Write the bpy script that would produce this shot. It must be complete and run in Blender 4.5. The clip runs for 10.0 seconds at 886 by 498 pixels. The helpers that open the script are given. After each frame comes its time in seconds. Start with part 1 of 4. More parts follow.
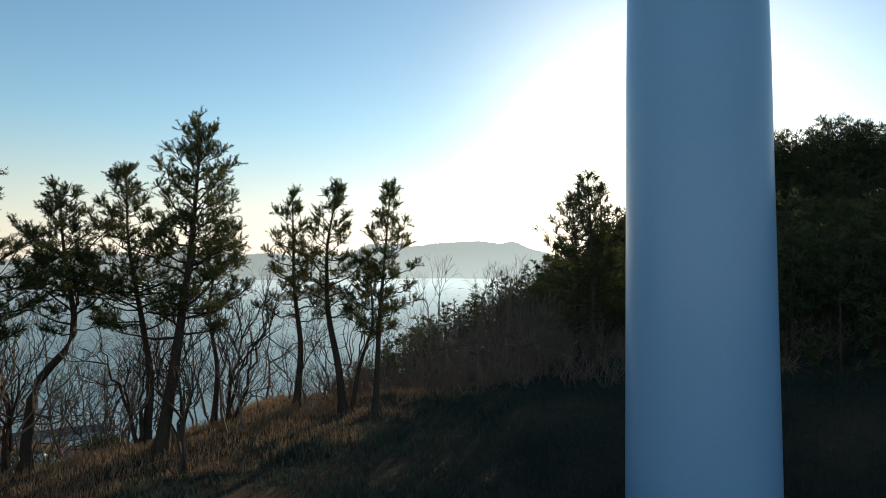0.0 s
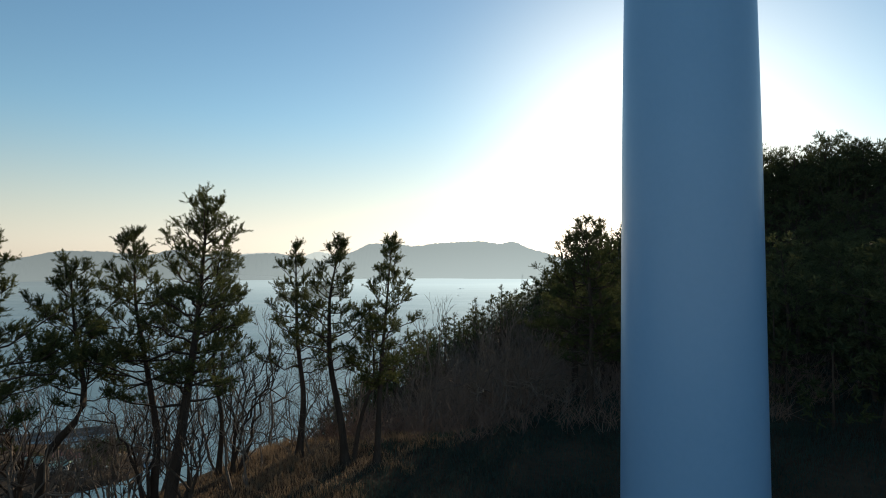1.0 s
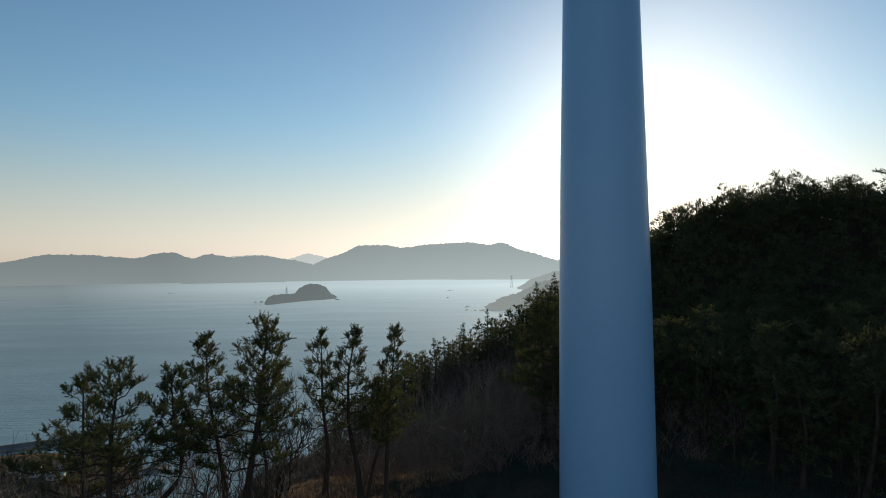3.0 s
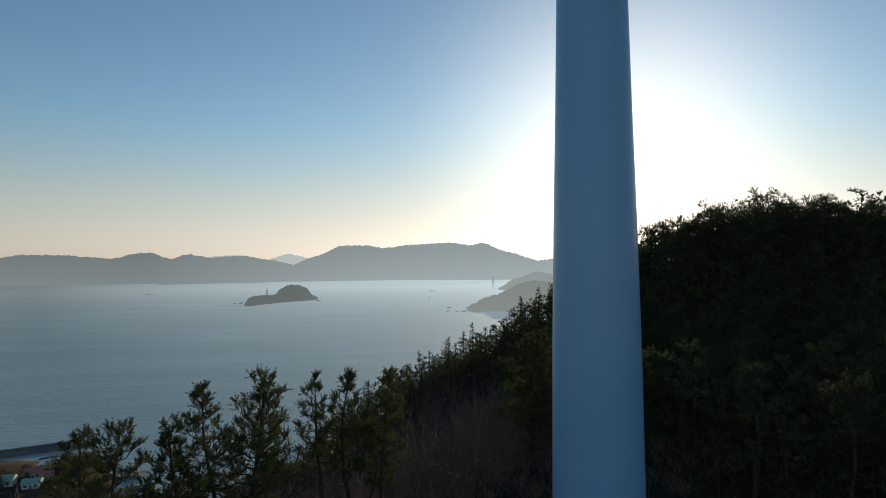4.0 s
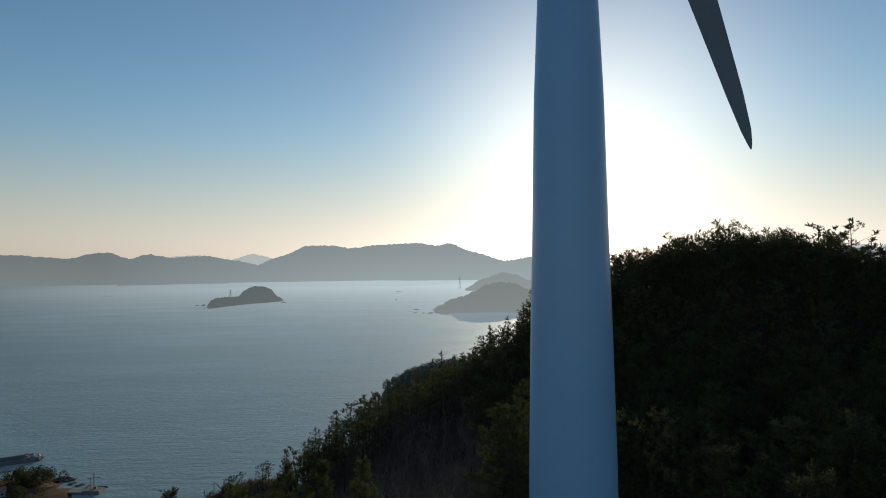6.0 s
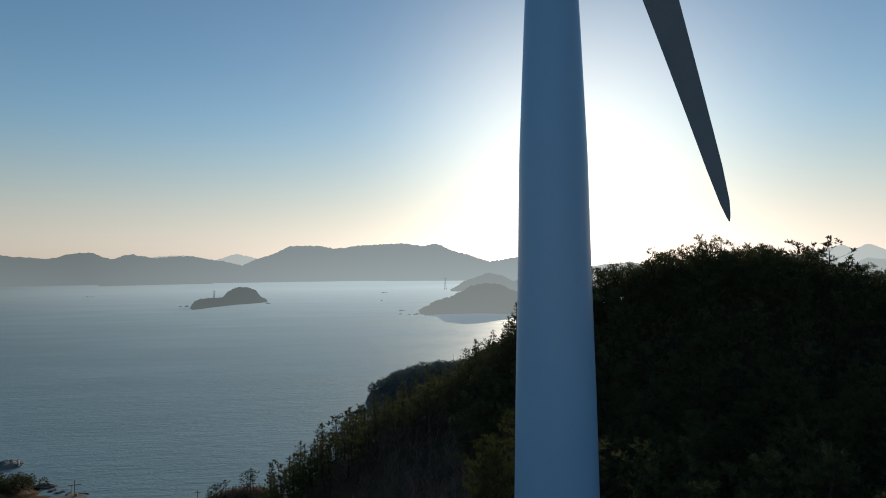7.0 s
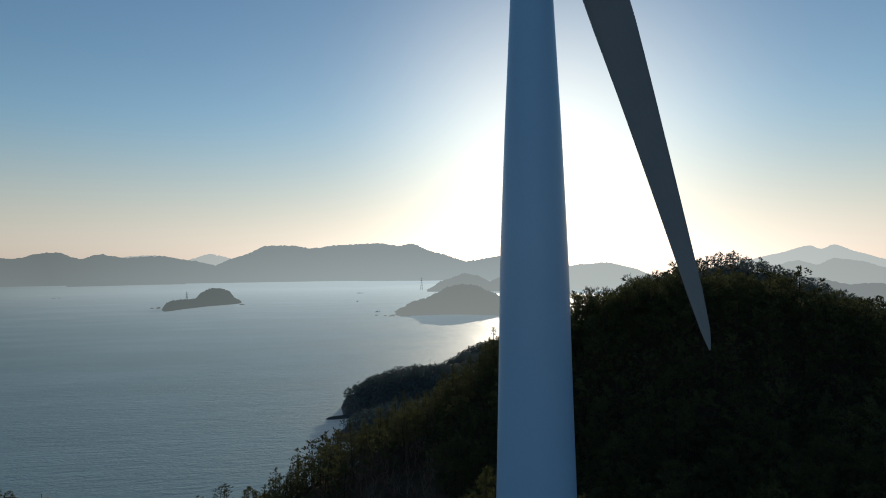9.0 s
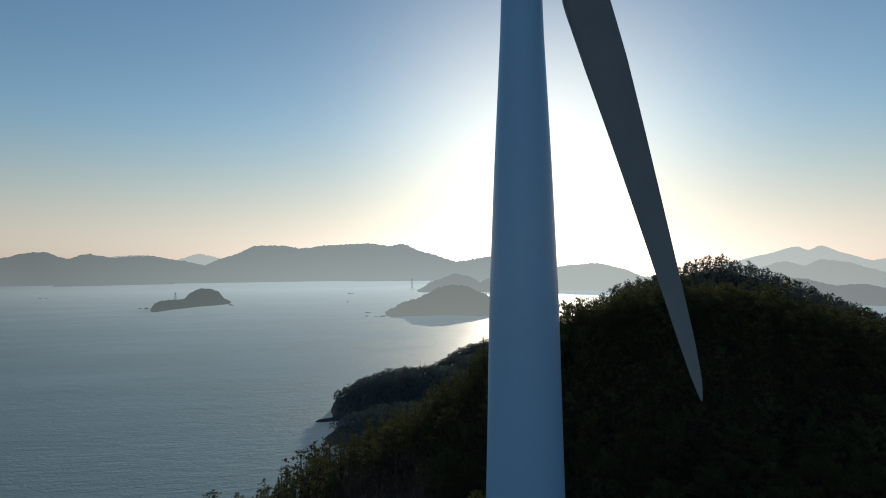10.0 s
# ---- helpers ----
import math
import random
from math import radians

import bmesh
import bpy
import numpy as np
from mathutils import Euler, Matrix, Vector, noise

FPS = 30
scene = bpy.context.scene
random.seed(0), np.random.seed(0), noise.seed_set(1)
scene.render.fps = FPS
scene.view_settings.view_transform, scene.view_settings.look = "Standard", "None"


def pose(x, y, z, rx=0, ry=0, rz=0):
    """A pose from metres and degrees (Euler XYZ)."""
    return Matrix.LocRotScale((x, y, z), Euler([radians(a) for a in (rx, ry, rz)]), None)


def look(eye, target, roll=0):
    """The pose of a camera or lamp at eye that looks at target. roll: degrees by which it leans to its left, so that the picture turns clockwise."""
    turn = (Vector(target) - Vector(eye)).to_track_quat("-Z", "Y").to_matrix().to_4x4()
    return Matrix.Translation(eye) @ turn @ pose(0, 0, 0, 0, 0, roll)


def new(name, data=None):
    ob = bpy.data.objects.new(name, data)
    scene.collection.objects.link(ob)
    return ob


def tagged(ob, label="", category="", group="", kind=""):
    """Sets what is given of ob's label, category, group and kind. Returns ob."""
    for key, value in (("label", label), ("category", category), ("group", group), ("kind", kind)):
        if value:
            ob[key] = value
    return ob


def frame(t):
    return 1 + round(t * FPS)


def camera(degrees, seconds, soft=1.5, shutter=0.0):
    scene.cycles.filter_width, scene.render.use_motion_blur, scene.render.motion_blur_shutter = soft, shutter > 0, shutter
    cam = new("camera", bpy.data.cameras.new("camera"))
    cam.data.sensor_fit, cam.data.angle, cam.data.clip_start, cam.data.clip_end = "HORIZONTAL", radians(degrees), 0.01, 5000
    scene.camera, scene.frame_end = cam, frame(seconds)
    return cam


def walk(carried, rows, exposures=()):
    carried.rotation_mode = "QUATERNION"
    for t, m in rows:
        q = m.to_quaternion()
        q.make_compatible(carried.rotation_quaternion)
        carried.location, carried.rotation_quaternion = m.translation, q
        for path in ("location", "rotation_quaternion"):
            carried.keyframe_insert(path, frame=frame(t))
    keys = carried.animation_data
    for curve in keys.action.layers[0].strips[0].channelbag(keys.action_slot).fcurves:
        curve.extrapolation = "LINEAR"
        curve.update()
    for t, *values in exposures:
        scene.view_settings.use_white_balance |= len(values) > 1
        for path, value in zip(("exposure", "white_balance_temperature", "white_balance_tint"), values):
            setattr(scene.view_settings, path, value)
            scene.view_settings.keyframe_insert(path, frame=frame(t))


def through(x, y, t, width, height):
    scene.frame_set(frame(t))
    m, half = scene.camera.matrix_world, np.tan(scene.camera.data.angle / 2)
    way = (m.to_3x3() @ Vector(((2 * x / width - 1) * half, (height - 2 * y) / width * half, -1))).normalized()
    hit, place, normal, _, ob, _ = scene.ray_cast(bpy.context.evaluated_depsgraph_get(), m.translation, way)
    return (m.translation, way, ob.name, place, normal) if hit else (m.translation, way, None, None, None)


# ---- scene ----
cam = camera(71.7, 10.0, soft=1.0)
PATH = [
    (0, (-1.377, 3.119, 6.336), (-1.284, 5.117, 6.378), -0.2),
    (0.5, (-1.395, 2.992, 7.65), (-1.303, 4.99, 7.691), -0.2),
    (1, (-1.412, 2.525, 8.785), (-1.319, 4.523, 8.826), -0.1),
    (1.5, (-1.435, 0.832, 9.932), (-1.343, 2.829, 9.972), -0.2),
    (2, (-1.576, -1.983, 11.094), (-1.476, 0.014, 11.135), -0.3),
    (2.5, (-1.679, -4.708, 12.425), (-1.571, -2.711, 12.467), -0.4),
    (4, (-2.642, -6.768, 16.471), (-2.454, -4.777, 16.513), -0.5),
    (4.5, (-2.875, -6.697, 17.859), (-2.659, -4.71, 17.9), -0.4),
    (5, (-2.967, -6.591, 19.223), (-2.722, -4.607, 19.263), -0.5),
    (5.5, (-3.02, -6.444, 20.555), (-2.749, -4.463, 20.595), -0.5),
    (7, (-3.181, -7.039, 24.508), (-2.839, -5.069, 24.548), -0.4),
    (7.5, (-3.241, -7.069, 25.784), (-2.878, -5.103, 25.824), -0.4),
    (8, (-3.302, -6.992, 27.049), (-2.92, -5.029, 27.088), -0.4),
    (8.5, (-3.322, -6.899, 28.321), (-2.921, -4.94, 28.359), -0.4),
    (9, (-3.302, -6.786, 29.499), (-2.884, -4.83, 29.536), -0.4),
    (9.5, (-3.241, -6.585, 30.491), (-2.807, -4.633, 30.527), -0.4),
    (10, (-3.094, -6.341, 31.351), (-2.646, -4.392, 31.388), -0.3),
]
EXPOSURES = [(0, 0.9, 7250, 5), (1, 0.62, 6980, 5), (2.5, 0.45, 6850, 7), (4, 0.16, 6780, 8), (7.5, 0.04, 6730, 8), (10, 0.0, 6780, 8)]
walk(cam, [(t, look(eye, target, roll)) for t, eye, target, roll in PATH], EXPOSURES)

# ---- world, sun, exposure ----
SUN = Vector((0.367, 0.910, 0.192)).normalized()
SEA = -112.0
world = bpy.data.worlds.new("sky")
scene.world = world
world.use_nodes = True
wn = world.node_tree
sky = wn.nodes.new("ShaderNodeTexSky")
sky.sky_type = "NISHITA"
sky.sun_disc = False
sky.sun_elevation = math.asin(SUN.z)
sky.sun_rotation = math.atan2(SUN.x, SUN.y)
sky.altitude = 100
sky.air_density, sky.dust_density, sky.ozone_density = 1.0, 0.2, 2.2
# sea haze pales the sky towards the horizon, most on the sun's side
tc = wn.nodes.new("ShaderNodeTexCoord")
xyz = wn.nodes.new("ShaderNodeSeparateXYZ")
wn.links.new(tc.outputs["Generated"], xyz.inputs[0])
haze = wn.nodes.new("ShaderNodeMapRange")
haze.interpolation_type = "SMOOTHSTEP"
haze.inputs[1].default_value, haze.inputs[2].default_value = 0.0, 0.24
haze.inputs[3].default_value, haze.inputs[4].default_value = 0.85, 0.0
wn.links.new(xyz.outputs[2], haze.inputs[0])
clear = wn.nodes.new("ShaderNodeHueSaturation")
clear.inputs["Saturation"].default_value, clear.inputs["Value"].default_value = 1.12, 1.0
wn.links.new(sky.outputs[0], clear.inputs["Color"])
grey = wn.nodes.new("ShaderNodeRGBToBW")
wn.links.new(sky.outputs[0], grey.inputs[0])
tint = wn.nodes.new("ShaderNodeMix")
tint.data_type, tint.blend_type = "RGBA", "MULTIPLY"
tint.inputs[0].default_value = 1.0
tint.inputs[7].default_value = (0.87, 0.79, 0.80, 1)
wn.links.new(grey.outputs[0], tint.inputs[6])
pale = wn.nodes.new("ShaderNodeMix")
pale.data_type = "RGBA"
toward = wn.nodes.new("ShaderNodeVectorMath")
toward.operation = "DOT_PRODUCT"
toward.inputs[1].default_value = SUN
wn.links.new(tc.outputs["Generated"], toward.inputs[0])
lobe = wn.nodes.new("ShaderNodeMapRange")
lobe.inputs[1].default_value, lobe.inputs[2].default_value = -0.3, 0.75
lobe.inputs[3].default_value, lobe.inputs[4].default_value = 0.75, 0.95
wn.links.new(toward.outputs["Value"], lobe.inputs[0])
veil = wn.nodes.new("ShaderNodeMath")
veil.operation = "MULTIPLY"
wn.links.new(haze.outputs[0], veil.inputs[0])
wn.links.new(lobe.outputs[0], veil.inputs[1])
wn.links.new(veil.outputs[0], pale.inputs[0])
wn.links.new(clear.outputs[0], pale.inputs[6])
wn.links.new(tint.outputs[2], pale.inputs[7])
# the aureole that thin haze spreads round the sun
ring = wn.nodes.new("ShaderNodeMapRange")
ring.inputs[1].default_value, ring.inputs[2].default_value = math.cos(radians(24)), 1.0
wn.links.new(toward.outputs["Value"], ring.inputs[0])
fall = wn.nodes.new("ShaderNodeMath")
fall.operation = "POWER"
fall.inputs[1].default_value = 3.0
wn.links.new(ring.outputs[0], fall.inputs[0])
aureole = wn.nodes.new("ShaderNodeMix")
aureole.data_type, aureole.blend_type = "RGBA", "ADD"
aureole.clamp_factor = False
aureole.inputs[7].default_value = (2.8, 2.65, 2.3, 1)
wn.links.new(fall.outputs[0], aureole.inputs[0])
wn.links.new(pale.outputs[2], aureole.inputs[6])
wn.links.new(aureole.outputs[2], wn.nodes["Background"].inputs[0])
wn.nodes["Background"].inputs[1].default_value = 0.10
lamp = bpy.data.lights.new("sun", "SUN")
lamp.energy, lamp.angle, lamp.color = 3.6, radians(0.55), (1.0, 0.86, 0.68)
sun = new("sun", lamp)
sun.matrix_world = look(SUN * 900, (0, 0, 0))


# ---- materials ----
def node_mat(name):
    m = bpy.data.materials.new(name)
    m.use_nodes = True
    return m, m.node_tree.nodes, m.node_tree.links, m.node_tree.nodes["Principled BSDF"]


def mixed(name, dark, light, scale, rough=0.8, detail=6.0, bump=0.0, bump_scale=None, spread=0.15, spec=0.3, stretch=None, fine=None):
    """Two tones over a broad and a fine noise, each object and island a little apart, with relief."""
    m, n, l, b = node_mat(name)
    co = n.new("ShaderNodeTexCoord")
    src = co.outputs["Object"]
    if stretch:
        mp = n.new("ShaderNodeMapping")
        mp.inputs["Scale"].default_value = stretch
        l.new(src, mp.inputs[0])
        src = mp.outputs[0]
    big = n.new("ShaderNodeTexNoise")
    big.inputs["Scale"].default_value, big.inputs["Detail"].default_value = scale, detail
    small = n.new("ShaderNodeTexNoise")
    small.inputs["Scale"].default_value, small.inputs["Detail"].default_value = fine or scale * 9, 4
    l.new(src, big.inputs[0])
    l.new(src, small.inputs[0])
    add = n.new("ShaderNodeMath")
    add.operation = "MULTIPLY_ADD"
    l.new(small.outputs[0], add.inputs[0])
    add.inputs[1].default_value = 0.45
    l.new(big.outputs[0], add.inputs[2])
    oi = n.new("ShaderNodeObjectInfo")
    add2 = n.new("ShaderNodeMath")
    add2.operation = "MULTIPLY_ADD"
    l.new(oi.outputs["Random"], add2.inputs[0])
    add2.inputs[1].default_value = spread
    l.new(add.outputs[0], add2.inputs[2])
    geo = n.new("ShaderNodeNewGeometry")
    add3 = n.new("ShaderNodeMath")
    add3.operation = "MULTIPLY_ADD"
    l.new(geo.outputs["Random Per Island"], add3.inputs[0])
    add3.inputs[1].default_value = spread
    l.new(add2.outputs[0], add3.inputs[2])
    rg = n.new("ShaderNodeMapRange")
    rg.inputs[1].default_value, rg.inputs[2].default_value = 0.45, 1.15
    l.new(add3.outputs[0], rg.inputs[0])
    mx = n.new("ShaderNodeMix")
    mx.data_type = "RGBA"
    l.new(rg.outputs[0], mx.inputs[0])
    mx.inputs[6].default_value, mx.inputs[7].default_value = (*dark, 1), (*light, 1)
    l.new(mx.outputs[2], b.inputs["Base Color"])
    b.inputs["Roughness"].default_value = rough
    b.inputs["Specular IOR Level"].default_value = spec
    if bump:
        bn = n.new("ShaderNodeBump")
        bn.inputs["Strength"].default_value = bump
        if bump_scale:
            small.inputs["Scale"].default_value = bump_scale
        l.new(add.outputs[0], bn.inputs["Height"])
        l.new(bn.outputs[0], b.inputs["Normal"])
    return m


def leafy(name, dark, light, scale, through=0.25):
    """Thin foliage that lets some light through."""
    m = mixed(name, dark, light, scale, rough=0.85, spread=0.3, spec=0.05)
    n, l = m.node_tree.nodes, m.node_tree.links
    b = n["Principled BSDF"]
    tr = n.new("ShaderNodeBsdfTranslucent")
    l.new(b.inputs["Base Color"].links[0].from_socket, tr.inputs[0])
    ms = n.new("ShaderNodeMixShader")
    ms.inputs[0].default_value = through
    l.new(b.outputs[0], ms.inputs[1])
    l.new(tr.outputs[0], ms.inputs[2])
    l.new(ms.outputs[0], n["Material Output"].inputs[0])
    return m


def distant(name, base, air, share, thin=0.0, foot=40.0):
    """Wooded land kilometres off, with sea haze mixed in as emission: thicker near the water, brighter towards the sun.
    """
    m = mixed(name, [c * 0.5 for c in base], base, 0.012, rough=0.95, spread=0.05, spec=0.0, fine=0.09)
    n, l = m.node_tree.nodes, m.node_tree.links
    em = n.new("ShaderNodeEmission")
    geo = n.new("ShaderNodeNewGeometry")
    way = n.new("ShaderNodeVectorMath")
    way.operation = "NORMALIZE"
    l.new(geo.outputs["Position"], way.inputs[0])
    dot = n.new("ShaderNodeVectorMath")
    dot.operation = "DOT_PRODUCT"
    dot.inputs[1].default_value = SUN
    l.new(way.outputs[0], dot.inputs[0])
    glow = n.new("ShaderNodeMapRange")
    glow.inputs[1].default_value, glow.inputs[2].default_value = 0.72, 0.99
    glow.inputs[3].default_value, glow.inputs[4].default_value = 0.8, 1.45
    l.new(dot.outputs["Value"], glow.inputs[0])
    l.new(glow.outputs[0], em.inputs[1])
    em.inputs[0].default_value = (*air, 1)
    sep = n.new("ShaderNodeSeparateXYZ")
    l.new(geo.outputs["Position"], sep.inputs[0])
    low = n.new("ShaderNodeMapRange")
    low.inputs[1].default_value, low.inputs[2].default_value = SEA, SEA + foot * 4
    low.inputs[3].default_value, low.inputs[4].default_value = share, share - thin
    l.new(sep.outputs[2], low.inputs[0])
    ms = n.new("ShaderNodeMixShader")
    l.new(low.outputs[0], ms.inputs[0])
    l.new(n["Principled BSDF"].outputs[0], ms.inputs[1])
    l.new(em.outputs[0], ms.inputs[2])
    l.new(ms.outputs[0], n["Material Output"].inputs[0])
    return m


def water_mat():
    m, n, l, b = node_mat("hazed_sea_water")
    b.inputs["Base Color"].default_value = (0.15, 0.27, 0.305, 1)
    b.inputs["Roughness"].default_value = 0.16
    b.inputs["IOR"].default_value = 1.4
    co = n.new("ShaderNodeTexCoord")
    heights = []
    for sc, w, st in ((0.02, 1.0, (0.6, 2.2, 1)), (0.13, 1.4, (0.45, 2.0, 1)), (0.6, 0.8, (0.6, 1.7, 1))):
        mp = n.new("ShaderNodeMapping")
        mp.inputs["Scale"].default_value = st
        mp.inputs["Rotation"].default_value = (0, 0, radians(12))
        tx = n.new("ShaderNodeTexNoise")
        tx.inputs["Scale"].default_value, tx.inputs["Detail"].default_value = sc, 5
        l.new(co.outputs["Object"], mp.inputs[0])
        l.new(mp.outputs[0], tx.inputs[0])
        mu = n.new("ShaderNodeMath")
        mu.operation = "MULTIPLY"
        mu.inputs[1].default_value = w
        l.new(tx.outputs[0], mu.inputs[0])
        heights.append(mu.outputs[0])
    s1 = n.new("ShaderNodeMath")
    l.new(heights[0], s1.inputs[0])
    l.new(heights[1], s1.inputs[1])
    s2 = n.new("ShaderNodeMath")
    l.new(s1.outputs[0], s2.inputs[0])
    l.new(heights[2], s2.inputs[1])
    bp = n.new("ShaderNodeBump")
    bp.inputs["Strength"].default_value, bp.inputs["Distance"].default_value = 0.65, 1.0
    l.new(s2.outputs[0], bp.inputs["Height"])
    l.new(bp.outputs[0], b.inputs["Normal"])
    # slicks of calmer water
    sl = n.new("ShaderNodeTexNoise")
    sl.inputs["Scale"].default_value, sl.inputs["Detail"].default_value = 0.006, 7
    mp = n.new("ShaderNodeMapping")
    mp.inputs["Scale"].default_value = (0.7, 2.2, 1)
    mp.inputs["Rotation"].default_value = (0, 0, radians(-14))
    l.new(co.outputs["Object"], mp.inputs[0])
    l.new(mp.outputs[0], sl.inputs[0])
    rg = n.new("ShaderNodeMapRange")
    rg.inputs[1].default_value, rg.inputs[2].default_value = 0.4, 0.66
    rg.inputs[3].default_value, rg.inputs[4].default_value = 0.52, 0.36
    l.new(sl.outputs[0], rg.inputs[0])
    l.new(rg.outputs[0], b.inputs["Roughness"])
    # haze over the bay is mixed in as emission, growing with distance and sunwards
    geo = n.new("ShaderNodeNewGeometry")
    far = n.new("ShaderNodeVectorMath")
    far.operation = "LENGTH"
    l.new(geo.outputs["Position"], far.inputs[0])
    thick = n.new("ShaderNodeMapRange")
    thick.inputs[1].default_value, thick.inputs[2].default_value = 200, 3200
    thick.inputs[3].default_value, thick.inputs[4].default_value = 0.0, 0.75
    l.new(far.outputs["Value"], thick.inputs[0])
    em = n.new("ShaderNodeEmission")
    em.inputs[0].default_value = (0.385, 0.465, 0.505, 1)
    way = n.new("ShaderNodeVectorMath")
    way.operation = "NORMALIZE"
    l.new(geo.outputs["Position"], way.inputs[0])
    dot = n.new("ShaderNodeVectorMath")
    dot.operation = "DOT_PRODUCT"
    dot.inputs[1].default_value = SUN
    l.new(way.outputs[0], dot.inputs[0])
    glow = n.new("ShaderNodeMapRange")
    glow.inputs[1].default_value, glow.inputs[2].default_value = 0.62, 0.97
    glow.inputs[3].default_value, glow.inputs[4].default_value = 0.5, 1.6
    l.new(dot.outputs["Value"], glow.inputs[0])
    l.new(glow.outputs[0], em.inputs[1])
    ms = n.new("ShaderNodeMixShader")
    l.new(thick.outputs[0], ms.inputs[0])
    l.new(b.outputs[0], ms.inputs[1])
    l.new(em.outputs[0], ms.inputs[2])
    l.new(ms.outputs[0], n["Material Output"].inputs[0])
    return m


BARK = mixed("pine_bark", (0.022, 0.016, 0.013), (0.085, 0.06, 0.046), 3.0, rough=0.95, bump=0.6, stretch=(1, 1, 0.25), spec=0.1)
NEEDLE = leafy("pine_needles", (0.014, 0.025, 0.013), (0.095, 0.10, 0.038), 0.9, 0.3)
WOODS = leafy("forest_needles", (0.015, 0.025, 0.013), (0.09, 0.095, 0.043), 0.5, 0.3)
# haze is painted into the next two leaf colours, paler and greyer
WOODS_COAST = leafy("hazed_coast_woods", (0.085, 0.11, 0.105), (0.145, 0.17, 0.155), 0.05, 0.1)
WOODS_FAR = leafy("hazed_farther_woods", (0.10, 0.12, 0.108), (0.15, 0.165, 0.145), 0.05, 0.06)
TWIG = mixed("bare_twigs", (0.028, 0.022, 0.018), (0.18, 0.138, 0.11), 1.5, rough=0.9, spec=0.1, spread=0.3)
BRIAR = mixed("brown_brushwood", (0.028, 0.02, 0.017), (0.19, 0.125, 0.096), 0.4, rough=0.9, spec=0.1, spread=0.4)
STRAW = leafy("dry_grass", (0.04, 0.03, 0.023), (0.30, 0.205, 0.13), 0.35, 0.3)
GREEN = leafy("undergrowth_leaves", (0.013, 0.026, 0.023), (0.052, 0.07, 0.057), 0.6, 0.2)
SOIL = mixed("leaf_litter_soil", (0.016, 0.013, 0.01), (0.075, 0.05, 0.032), 0.18, rough=0.98, bump=0.7, fine=3.0, spec=0.05)
# blue of skylit shade is put into the turbine's base colour
PAINT = mixed("tower_paint_shade_blue", (0.22, 0.41, 0.63), (0.26, 0.455, 0.68), 0.25, rough=0.33, spread=0.0, spec=0.5, fine=6.0)
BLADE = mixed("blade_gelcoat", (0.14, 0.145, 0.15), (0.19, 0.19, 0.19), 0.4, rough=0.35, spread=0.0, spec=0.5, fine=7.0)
ROCK = mixed("wet_dark_rock", (0.03, 0.028, 0.025), (0.12, 0.105, 0.09), 0.3, rough=0.8, bump=0.8, spec=0.3)
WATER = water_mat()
# each land's haze is emission in its material, stronger for paler land
FAR = distant("hazed_far_mountains", (0.06, 0.07, 0.06), (0.29, 0.34, 0.365), 0.78, 0.16, 55)
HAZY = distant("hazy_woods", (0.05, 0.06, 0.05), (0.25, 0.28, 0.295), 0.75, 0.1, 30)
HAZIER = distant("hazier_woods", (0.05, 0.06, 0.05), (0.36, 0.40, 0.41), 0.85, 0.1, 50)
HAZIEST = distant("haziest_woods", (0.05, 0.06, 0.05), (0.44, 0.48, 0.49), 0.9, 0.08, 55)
MID = distant("hazed_island_woods", (0.03, 0.036, 0.026), (0.155, 0.185, 0.195), 0.68, 0.08, 20)
CAPE = distant("hazed_cape_woods", (0.04, 0.05, 0.035), (0.225, 0.255, 0.26), 0.68, 0.1, 22)


# ---- mesh helpers ----
class Geo:
    """Quads gathered as arrays, made into one mesh."""

    def __init__(self):
        self.v, self.f, self.n = [], [], 0

    def add(self, v, f):
        v = np.asarray(v, float).reshape(-1, 3)
        self.v.append(v)
        self.f.append(np.asarray(f, int).reshape(-1, 4) + self.n)
        self.n += len(v)

    def tube(self, pts, radii, sides=6):
        pts = np.asarray(pts, float)
        k = len(pts)
        d = np.gradient(pts, axis=0)
        d /= np.linalg.norm(d, axis=1)[:, None] + 1e-9
        ref = np.where(np.abs(d[:, 2:3]) < 0.9, np.array([[0, 0, 1.0]]), np.array([[1.0, 0, 0]]))
        a = np.cross(d, ref)
        a /= np.linalg.norm(a, axis=1)[:, None] + 1e-9
        b = np.cross(d, a)
        th = np.arange(sides) * 2 * np.pi / sides
        ring = np.cos(th)[None, :, None] * a[:, None] + np.sin(th)[None, :, None] * b[:, None]
        v = pts[:, None] + ring * np.asarray(radii, float)[:, None, None]
        i = np.arange(k - 1)[:, None] * sides
        j = np.arange(sides)[None]
        j2 = (j + 1) % sides
        f = np.stack([i + j, i + j2, i + sides + j2, i + sides + j], -1)
        self.add(v, f)

    def join(self, other, turn, at):
        """Another gathered shape, turned and moved."""
        self.add(np.concatenate(other.v) @ turn.T + at, np.concatenate(other.f))

    def mesh(self, name, smooth=False):
        v = np.concatenate(self.v)
        f = np.concatenate(self.f)
        me = bpy.data.meshes.new(name)
        me.vertices.add(len(v))
        me.vertices.foreach_set("co", v.astype(np.float32).ravel())
        me.loops.add(f.size)
        me.loops.foreach_set("vertex_index", f.astype(np.int32).ravel())
        me.polygons.add(len(f))
        me.polygons.foreach_set("loop_start", np.arange(0, f.size, 4, dtype=np.int32))
        me.polygons.foreach_set("use_smooth", np.full(len(f), smooth))
        me.update(calc_edges=True)
        return me


